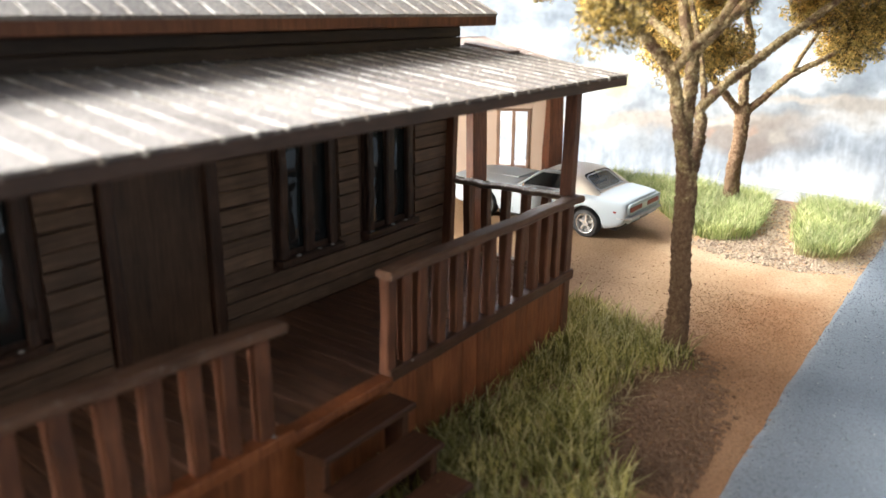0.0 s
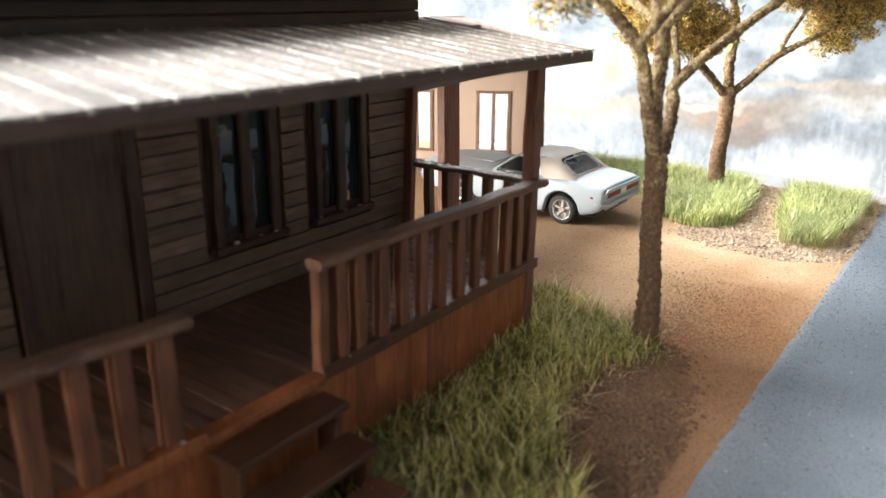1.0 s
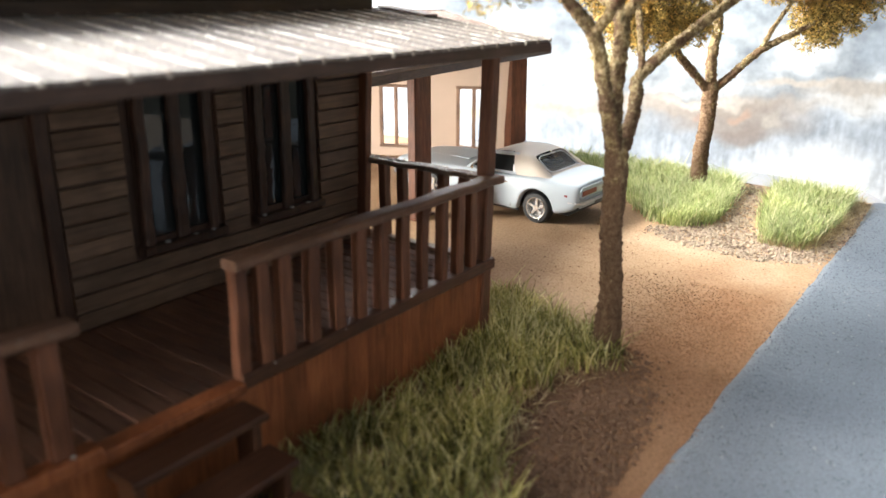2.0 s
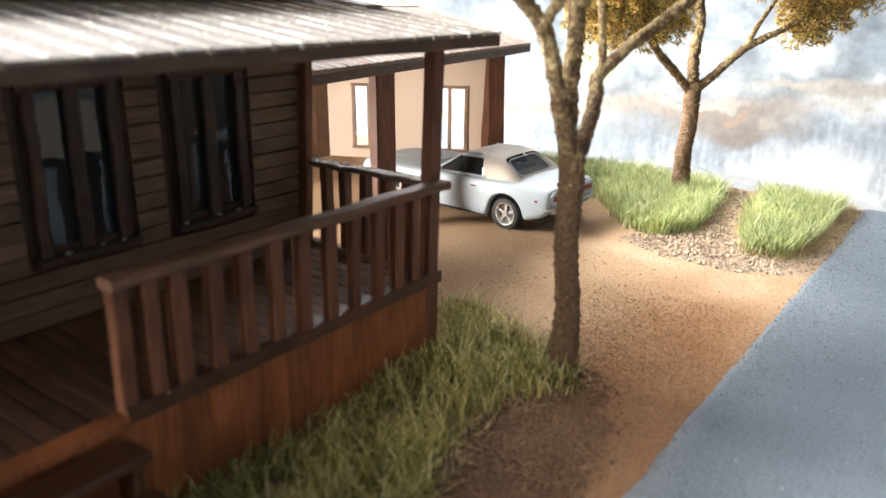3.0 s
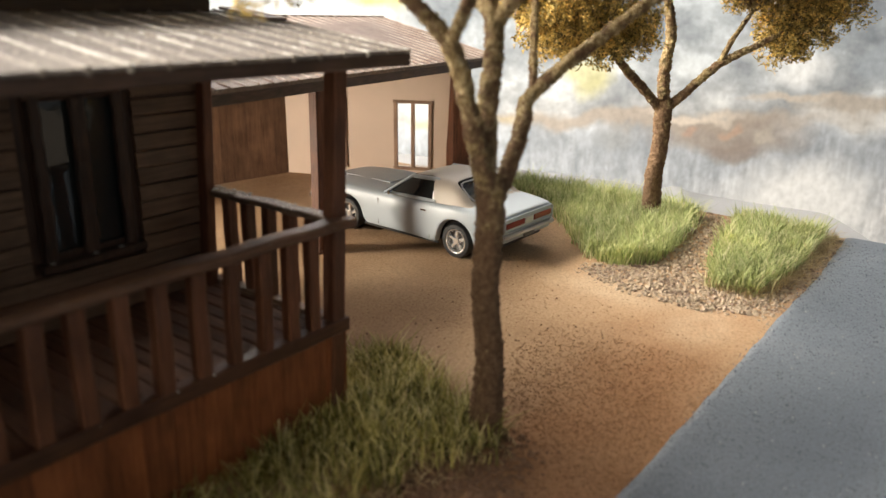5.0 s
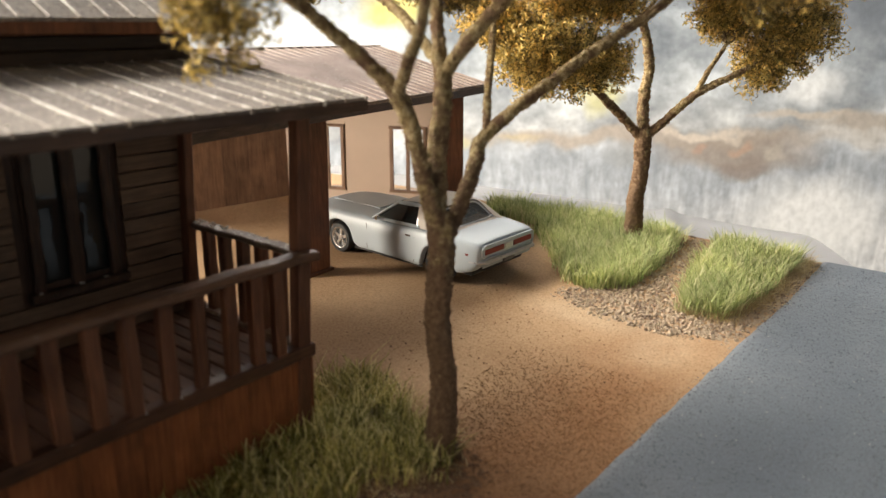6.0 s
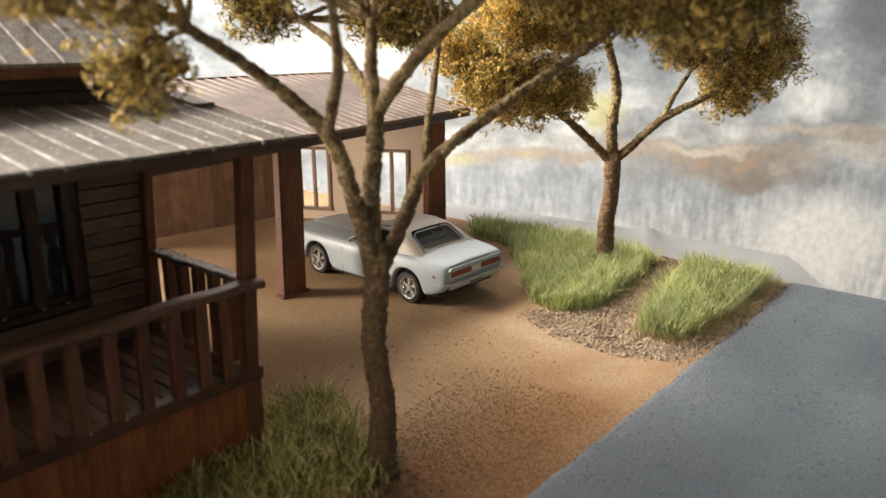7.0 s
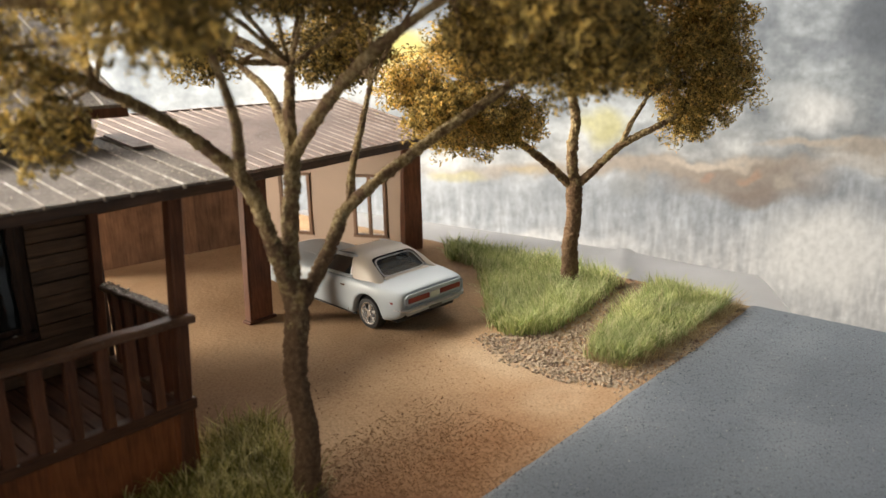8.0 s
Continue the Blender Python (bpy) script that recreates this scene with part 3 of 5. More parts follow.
def clapboard(length):
    """A narrow board with worn edges, a dark groove left below it."""
    bm = bmesh.new()
    prof = [(0.0, 0.1), (-0.7, 0.12), (-0.88, 0.3), (-0.7, 2.68), (-0.55, 2.82), (0.0, 2.84)]
    rows = []
    n = 3
    for i in range(n + 1):
        rows.append([bm.verts.new((length * i / n, y + rnd.uniform(-0.06, 0.06), z + rnd.uniform(-0.06, 0.06))) for y, z in prof])
    for a, b in zip(rows, rows[1:]):
        for k in range(6):
            bm.faces.new((a[k], b[k], b[(k + 1) % 6], a[(k + 1) % 6]))
    bm.faces.new(rows[0])
    bm.faces.new(rows[-1])
    return finish(bm, "clapboard", M_CLAP)


def clad(z, runs):
    for a, b in runs:
        key = (round(a), round(b), rnd.randrange(2))
        if key not in BOARDS:
            BOARDS[key] = clapboard(b - a)
        piece("clapboard", BOARDS[key], front, a, WALL_Y + 0.75, z + rnd.uniform(-0.12, 0.12), 0, rnd.uniform(-0.25, 0.25) * 20 / (b - a + 10))


BOARDS = {}
row_z = DECK
while row_z < 57:
    if row_z + 2.9 < 27.5:
        runs = [(LEFT, -94), (-71, -1)]
    else:
        runs = [(LEFT, -122), (-103, -94), (-71, -59.5), (-40.5, -34.5), (-15, -1)]
    clad(row_z, runs)
    row_z += 3.0

for cx in (LEFT + 1, -3.2):
    part("corner_trim", beam((cx, WALL_Y - 1.2, DECK - 1), (cx + 2.4, WALL_Y - 0.6, 60), 2.0, 2.6, 5, 0.08), M_POST, house, "lighter brown corner post")


def window_unit(x0, x1, z0, z1):
    """A tall window with crooked strip wood trim, two narrow panes and a sill."""
    w = part("window", wall_with_holes(x0 - 0.2, x1 + 0.2, z0 - 0.2, z1 + 0.2, WALL_Y + 0.2, WALL_Y + 1.4, [(x0 + 1.2, x1 - 1.2, z0 + 1.2, z1 - 1.2)]), M_TRIM, house, "tall two-pane window with rough dark trim")
    y = WALL_Y - 0.4
    for x in (x0 + 0.9, x1 - 0.9):
        part("side_trim", beam((x + rnd.uniform(-0.2, 0.2), y, z0 - 0.6), (x + rnd.uniform(-0.2, 0.2), y, z1 + 0.8), 1.8, 1.5, 12, 0.16, 0.3), M_TRIM, w)
    mid = (x0 + x1) / 2
    part("mullion", beam((mid, y + 0.2, z0), (mid + 0.3, y + 0.2, z1), 2.4, 1.4, 12, 0.15, 0.3), M_TRIM, w)
    part("head_trim", beam((x0 - 0.6, y, z1 + 0.2), (x1 + 0.6, y, z1 + 0.4), 1.5, 2.0, 5, 0.1, 0.3), M_TRIM, w)
    part("sill", beam((x0 - 1.2, y - 0.5, z0 - 0.6), (x1 + 1.2, y - 0.5, z0 - 0.4), 2.4, 1.5, 5, 0.1, 0.3), M_TRIM, w, "dusty window sill")
    for a, b in ((x0 + 1.6, mid - 1.1), (mid + 1.1, x1 - 1.6)):
        part("pane", block(a - 0.3, WALL_Y + 0.7, z0 + 1.0, b + 0.3, WALL_Y + 1.0, z1 - 1.0, 0), M_GLASS, w, "dark glossy pane", at=pose(0, 0, 0, 0, 0, rnd.uniform(-0.4, 0.4)))
    for _ in range(3):
        cx, s = rnd.uniform(x0, x1), rnd.uniform(0.25, 0.5)
        part("glue_chip", block(cx - s, y - 1.3, z0 + 0.1, cx + s, y - 0.6, z0 + 0.1 + s, 0.12), M_CHIP, w, "small white glue chip")
    return w


for x0, x1, z0, z1 in (OPEN[0], OPEN[2], OPEN[3]):
    window_unit(x0, x1, z0, z1)

door = part("door", block(-91.2, WALL_Y + 0.6, DECK + 0.3, -73.8, WALL_Y + 1.8, 52.6, 0.2), M_DOOR, house, "plain brown plank door")
for x in (-92.2, -72.8):
    part("door_jamb", beam((x, WALL_Y - 0.3, DECK), (x, WALL_Y - 0.3, 54), 2.2, 1.4, 6, 0.1), M_TRIM, door)
part("door_head", beam((-94, WALL_Y - 0.3, 54.4), (-71, WALL_Y - 0.3, 54.4), 1.6, 2.4, 4, 0.1), M_TRIM, door)

# porch
porch = part("porch_frame", block(LEFT, 3, 12.5, -2, WALL_Y, 15.4, 0.1), M_TRIM, house, "dark framing beneath the porch boards")
deck_me = [finish(beam((0, 1.2, 0), (0, WALL_Y - 0.2, 0), 2.82, 1.5, 4, 0.05, 0.2), "deck_board", M_DECK) for _ in range(4)]
x = -1.9
while x > LEFT:
    piece("deck_board", deck_me[rnd.randrange(4)], porch, x, 0, DECK - 0.75 + rnd.uniform(-0.1, 0.1))
    x -= 3.0
skirt_me = [finish(beam((0, 0, -3.6), (0, 0, 16.2), 4.84, 1.0, 3, 0.02, 0.06, up=(0, 1, 0)), "skirt_board", M_SKIRT) for _ in range(4)]
x = -2.4
while x > LEFT:
    piece("skirt_board", skirt_me[rnd.randrange(4)], porch, x, 0.9 + rnd.uniform(-0.04, 0.04), rnd.uniform(-0.15, 0.1))
    x -= 4.85
y = 3.9
while y < WALL_Y:
    piece("skirt_board", skirt_me[rnd.randrange(4)], porch, -0.9 + rnd.uniform(-0.1, 0.1), y, 0, rz=90)
    y += 4.85
part("porch_ledge", beam((LEFT, 0.6, 18.6), (-88, 0.6, 17.2), 3.0, 2.0, 16, 0.08), M_SKIRT, house, "reddish brown porch edge board")
part("porch_ledge", beam((-88, 0.8, 16.6), (-66, 0.8, 16.6), 3.0, 1.6, 6, 0.08), M_SKIRT, house, "reddish brown porch edge board")
part("porch_ledge", beam((-66, 1.0, 17.3), (0.1, 1.0, 17.1), 2.6, 2.4, 14, 0.1), M_STEP, house, "dark worn porch edge board")
part("porch_ledge", beam((-1.1, 2.4, 17.1), (-1.1, WALL_Y - 1, 17.1), 2.2, 2.2, 8, 0.1), M_RAIL_SIDE, house, "worn porch edge board")
part("porch_post", beam((-3.0, 1.0, -1), (0.9, 2.6, 60), 2.8, 2.8, 9, 0.08, 0.25), M_POST, house, "reddish brown corner post")
part("porch_post", beam((-150, 1.8, 16), (-150, 1.8, 60.5), 3.6, 3.4, 9, 0.1, 0.3), M_POST, house)
part("porch_beam", beam((LEFT, 2.6, 60.2), (2, 2.6, 60.0), 2.2, 1.4, 10, 0.05, 0.2), M_TRIM, house)


def railing(x0, x1, spots, label, rise=0.0, broad=2.0, sag=0.0, back=0.0):
    """A rail on square balusters; its left end stands up by rise and back by back, its right end hangs by sag."""
    rail = part("railing", beam((x0, 0.3 + back, 35.4 + rise), (x1, -0.1, 35.2 - sag), 3.4, 1.6, 14, 0.16, 0.35), M_RAIL, house, label)
    for k, x in enumerate(spots):
        u = (x1 - x) / (x1 - x0)
        w, up, in_ = rnd.uniform(broad, broad + 0.5), (rise + sag) * u - sag, back * u
        part("baluster", beam((x + rnd.uniform(-0.3, 0.3), 1.0, 17.8), (x + rnd.uniform(-0.25, 0.25), 0.9 + in_, 34.8 + up), w, rnd.uniform(1.6, 2.1), 5, 0.08, 0.2, up=(0, 1, 0)), M_POST, rail)
        if rnd.random() < 0.3:
            r = rnd.uniform(0.15, 0.32)
            part("glue_chip", block(x - r + 0.8, -0.3, 18.0, x + r + 0.8, 0.3, 18.1 + r, 0.15), M_CHIP, rail, "small white glue chip")


railing(-66.6, 0.9, [-65.0, -60.8, -56.5, -51, -45.5, -40, -34.2, -28.2, -22.6, -17, -11.6, -7.0], "weathered wooden front railing with square balusters")
railing(LEFT, -89, [-92.0 - 5.55 * k for k in range(20)], "weathered wooden railing beside the steps opening", 4.0, 2.2, 0.7, 3.0)
side_rail = part("railing", beam((-0.9, 2, 35.2), (-0.8, WALL_Y - 1, 35.0), 3.0, 1.1, 10, 0.2, 0.25), M_RAIL_SIDE, house, "sagging dusty side railing")
for y in (7.4, 12.6, 18.0, 23.4, 28.6):
    part("baluster", beam((-0.9 + rnd.uniform(-0.2, 0.2), y, 17.8), (-0.9, y + rnd.uniform(-0.3, 0.3), 34.6), 2.2, 1.9, 5, 0.08, 0.2), M_POST, side_rail)

def crumbs(name, count, seed, xs, ys, height, low, high, parent, label):
    """Loose pale flakes strewn over a part; height gives the surface at x, y."""
    rng = random.Random(seed)
    v, f = [], []
    cube = [(-1, -1, 0), (1, -1, 0), (1, 1, 0), (-1, 1, 0), (-0.6, -0.6, 1), (0.6, -0.6, 1), (0.6, 0.6, 1), (-0.6, 0.6, 1)]
    for _ in range(count):
        x, y = xs[1] - (xs[1] - xs[0]) * rng.random() ** 1.6, rng.uniform(*ys)
        r, a = low + (high - low) * rng.random() ** 2, rng.uniform(0, 6.3)
        i = len(v)
        for cx, cy, cz in cube:
            px, py = cx * r * rng.uniform(0.6, 1.2), cy * r * rng.uniform(0.6, 1.2)
            v.append(((x + px * math.cos(a) - py * math.sin(a)) * MM, (y + px * math.sin(a) + py * math.cos(a)) * MM, (height(x, y) + cz * r * 0.8 - 0.05) * MM))
        f += [tuple(i + k for k in q) for q in ((3, 2, 1, 0), (4, 5, 6, 7), (0, 1, 5, 4), (1, 2, 6, 5), (2, 3, 7, 6), (3, 0, 4, 7))]
    me = bpy.data.meshes.new(name)
    me.from_pydata(v, [], f)
    me.materials.append(M_DUST)
    ob = new(name, me)
    ob.parent = parent
    return tagged(ob, label, kind="stuff")


crumbs("dust", 130, 41, (-2.2, 0.5), (2.5, WALL_Y - 1.5), lambda x, y: 35.7, 0.1, 0.34, side_rail, "pale crumbs lying on the railing")

# roofs
RIB = 4.75


def roof_z(y):
    return 62.6 + (y + 6) * (67.4 - 62.6) / (WALL_Y + 6)


def build_porch_roof():
    y0, y1, x1 = -6.0, WALL_Y + 1.0, 9.0
    bm = plate([(LEFT, y0, roof_z(y0) - 0.3), (x1, y0, roof_z(y0) - 0.3), (x1, y1, roof_z(y1) - 0.3), (LEFT, y1, roof_z(y1) - 0.3)], 0.5)
    roof = part("porch_roof", bm, M_ROOF, house, "dusty brown ribbed porch roof")
    ribs = []
    for _ in range(3):
        bm = beam((0, y0 - 0.25, roof_z(y0) - 0.28), (0, y1, roof_z(y1) - 0.28), 0.36, 0.5, 10, 0.05, 0.13)
        beam((0, y0 - 0.3, roof_z(y0) - rnd.uniform(0.7, 1.1)), (0, y0 - 0.3, roof_z(y0) - 0.05), 0.7, 0.4, 2, 0.04, 0.18, bm=bm)
        ribs.append(finish(bm, "roof_rib", M_RIB, 50))
    x = x1 - 0.8
    while x > LEFT:
        piece("roof_rib", ribs[rnd.randrange(3)], roof, x + rnd.uniform(-0.15, 0.15))
        x -= RIB
    crumbs("dust", 420, 42, (-75, x1 - 0.5), (y0 + 0.5, y1 - 2), lambda x, y: roof_z(y) - 0.3, 0.08, 0.3, roof, "pale flakes of dust on the roof")
    # brown plate stands for the shaded gap at the rear corner
    part("roof_patch", plate([(3.6, 21, roof_z(21) + 0.5), (8.0, 21, roof_z(21) + 0.5), (8.0, 34, roof_z(34) + 0.5), (3.6, 34, roof_z(34) + 0.5)], 0.4), M_ROOF_CP, roof, "small brown patch for the shaded gap at the roof corner")
    part("fascia", beam((LEFT, y0 + 0.55, roof_z(y0) - 1.75), (x1 - 0.1, y0 + 0.55, roof_z(y0) - 1.75), 1.2, 1.9, 20, 0.05, 0.15), M_FASCIA, roof, "dark brown eave board")
    part("soffit", block(LEFT, y0 + 1.4, 60.6, x1 - 1, WALL_Y, 61.1, 0.1), M_FASCIA, roof)
    part("side_fascia", beam((x1 - 0.8, y0 + 0.5, roof_z(y0) - 1.6), (x1 - 0.8, y1, roof_z(y1) - 1.6), 1.0, 1.6, 4, 0.04, 0.2), M_FASCIA, roof)


build_porch_roof()

upper = part("upper_wall", block(LEFT, WALL_Y - 0.2, 66.5, 1.0, WALL_Y + 0.9, 74.5, 0.1), M_BEAM, house, "dark strip wall between the two roofs")
for k in range(3):
    piece("clapboard", finish(beam((LEFT, WALL_Y - 0.6, 68 + k * 2.4), (1.4, WALL_Y - 0.6, 68 + k * 2.4), 0.6, 2.3, 6, 0.05, 0.2), "clapboard", M_BEAM), upper)


def build_upper_roof():
    y0, y1, x1, z0, rise = 26.5, 78.0, 6.5, 74.6, 0.5
    top = z0 + (y1 - y0) * rise
    bm = plate([(LEFT, y0, z0), (x1, y0, z0), (x1, y1, top), (LEFT, y1, top)], 1.4)
    roof = part("upper_roof", bm, M_ROOF, house, "dusty brown ribbed main roof")
    ribs = [finish(beam((0, y0 - 0.2, z0 + 0.05), (0, y1, top + 0.05), 0.38, 0.5, 8, 0.05, 0.13), "roof_rib", M_RIB, 50) for _ in range(3)]
    x = x1 - 0.8
    while x > LEFT:
        piece("roof_rib", ribs[rnd.randrange(3)], roof, x)
        x -= RIB
    part("fascia", beam((LEFT, y0 + 0.9, z0 - 1.6), (x1 - 0.2, y0 + 0.9, z0 - 1.6), 1.2, 2.2, 20, 0.04, 0.2), M_POST, roof, "reddish brown eave board")
    part("soffit", block(LEFT, y0 + 1.6, 72.6, x1 - 1, WALL_Y + 1, 73.2, 0.1), M_FASCIA, roof)
    part("rear_slope", plate([(x1, y1 + 0.2, top), (LEFT, y1 + 0.2, top), (LEFT, 106, 86), (x1, 106, 86)][::-1], 1.2), M_ROOF, roof)
    part("gable_wall", plate([(0.9, WALL_Y + 1, 60), (0.9, 100, 60), (0.9, 100, 86), (0.9, 78, top - 2), (0.9, WALL_Y + 1, 76)], 1.2), M_CLAP, house)


build_upper_roof()

# porch steps
steps = thing("porch_steps", 164, 83, 0, "short dark reddish brown wooden steps below the porch opening", "steps", turn=-1.7, tilt=0.9)
for k, (za, ya, yb) in enumerate(((15.2, 0.6, -4.6), (10.0, -4.4, -10.4), (4.8, -10.0, -16.0))):
    part("tread", beam((-88, (ya + yb) / 2 - 1.6, za - 0.6), (-67, (ya + yb) / 2 - 1.6, za - 0.6), ya - yb + 0.6, 1.2, 5, 0.06, 0.25), M_STEP, steps)
    for x in (-86.6, -68.4):
        part("stringer", block(x - 0.7, yb - 1.0, -2.0, x + 0.7, ya - 2.0, za - 1.2, 0.2), M_STEP, steps)

# ---- carport ----
carport = thing("carport", 226, 147, 0, "open brown carport with ribbed roof and panelled walls", "carport")


def local(x, y, z):
    return (x - 226, y - 147, z)


CORNER, POST_R = Vector((288, 228, 0)), Vector((317, 166, 0))
REAR_L = Vector((204, 246, 0))


def wall_between(a, b, z1, thick, holes, name, label):
    """A wall from a to b on the plan, with openings given along it."""
    way = (b - a)
    turn = math.degrees(math.atan2(way.y, way.x))
    bm = wall_with_holes(0, way.length, -0.5, z1, 0, thick, holes)
    return part(name, bm, M_SIDE if holes else M_CARPORT, carport, label, at=pose((a.x - 226) * MM, (a.y - 147) * MM, 0, 0, 0, turn)), way.length


rear, rear_len = wall_between(REAR_L, CORNER, 47, 2.0, [], "rear_wall", "brown vertical board wall")
side, side_len = wall_between(CORNER, POST_R, 47, 2.0, [(12, 25, 5, 29.5), (45.5, 59, 5, 29.5)], "side_wall", "brown wall coloured pale as if lit, with two tall openings")
plank_me = [finish(beam((0, -0.3, 0), (0, -0.3, 46.5), 5.73, 0.7, 2, 0.01, 0.04, up=(0, 1, 0)), "wall_plank", M_CARPORT) for _ in range(3)]
x = 3.0
while x < rear_len - 2:
    piece("wall_plank", plank_me[rnd.randrange(3)], rear, x)
    x += 5.75
for a, b in ((12, 25), (45.5, 59)):
    for x in (a, (a + b) / 2, b):
        part("window_trim", beam((x, -0.4, 4), (x, -0.4, 30.5), 1.5, 1.2, 3, 0.05), M_CARPORT, side, "brown upright window strip")
    part("window_head", beam((a - 1, -0.4, 30.2), (b + 1, -0.4, 30.2), 1.2, 1.2, 2, 0.04), M_CARPORT, side)
    part("window_foot", beam((a - 1, -0.4, 4.4), (b + 1, -0.4, 4.4), 1.2, 1.2, 2, 0.04), M_CARPORT, side)
part("carport_post", beam(local(227.8, 148, -0.3), local(231.6, 151, 46.5), 8.0, 2.4, 4, 0.06, 0.2, up=(0, 1, 0)), M_POST, carport, "broad flat brown post")
part("post_strip", beam(local(223.4, 148.2, -0.3), local(227.2, 151.2, 46), 1.0, 3.0, 4, 0.05, 0.2), M_POST, carport)
part("post_foot", block(*local(222.0, 146.0, -0.3), *local(232.6, 150, 0.9), 0.25), M_POST, carport)
part("carport_post", beam(local(317.5, 164.5, -0.3), local(320.5, 167, 46), 8.0, 5.0, 4, 0.06, 0.2, up=(0.4, 0.9, 0)), M_POST, carport, "broad brown end post")
part("front_beam", beam(local(176, 141, 47.4), local(321, 161, 44.6), 2.6, 2.8, 6, 0.05, 0.2), M_POST, carport, "brown front beam")


def build_carport_roof():
    a, b = Vector((172, 131, 51.0)), Vector((329, 155, 47.6))
    c, d = Vector((317, 201, 60.5)), Vector((166, 196, 64.5))
    e, f = Vector((166, 262, 49)), Vector((306, 258, 46))
    off = Vector((226, 147, 0))
    roof = part("carport_roof", plate([p - off for p in (a, b, c, d)], 1.3), M_ROOF_CP, carport, "reddish brown ribbed carport roof")
    part("rear_slope", plate([p - off for p in (d, c, f, e)], 1.3), M_ROOF_CP, roof)
    n = 33
    for k in range(n):
        u = (k + 0.5) / n
        p, q = a.lerp(b, u) - off, d.lerp(c, u) - off
        lift = Vector((0, 0, 0.1))
        part("roof_rib", beam(p + lift, q + lift, 0.6, 0.75, 3, 0.03, 0.2), M_RIB_CP, roof)
    down = Vector((0, 0.8, -2.2))
    part("fascia", beam(a - off + down, b - off + down, 1.2, 2.6, 8, 0.05, 0.2), M_FASCIA, roof, "dark eave board")
    down = Vector((-0.8, 0, -2.0))
    part("side_fascia", beam(b - off + down, c - off + down, 1.0, 2.2, 4, 0.04, 0.2), M_FASCIA, roof)
    part("ridge_cap", beam(d - off + Vector((0, 0, 0.15)), c - off + Vector((0, 0, 0.15)), 1.6, 0.4, 6, 0.02, 0.12), M_ROOF_CP, roof)


build_carport_roof()

# ---- car ----
def arch_low(y, low, hubs, hub_z, radius):
    """The lower edge of the body side, cut out round the wheels."""
    for hub in hubs:
        if abs(y - hub) < radius:
            low = max(low, hub_z + math.sqrt(radius * radius - (y - hub) ** 2))
    return low


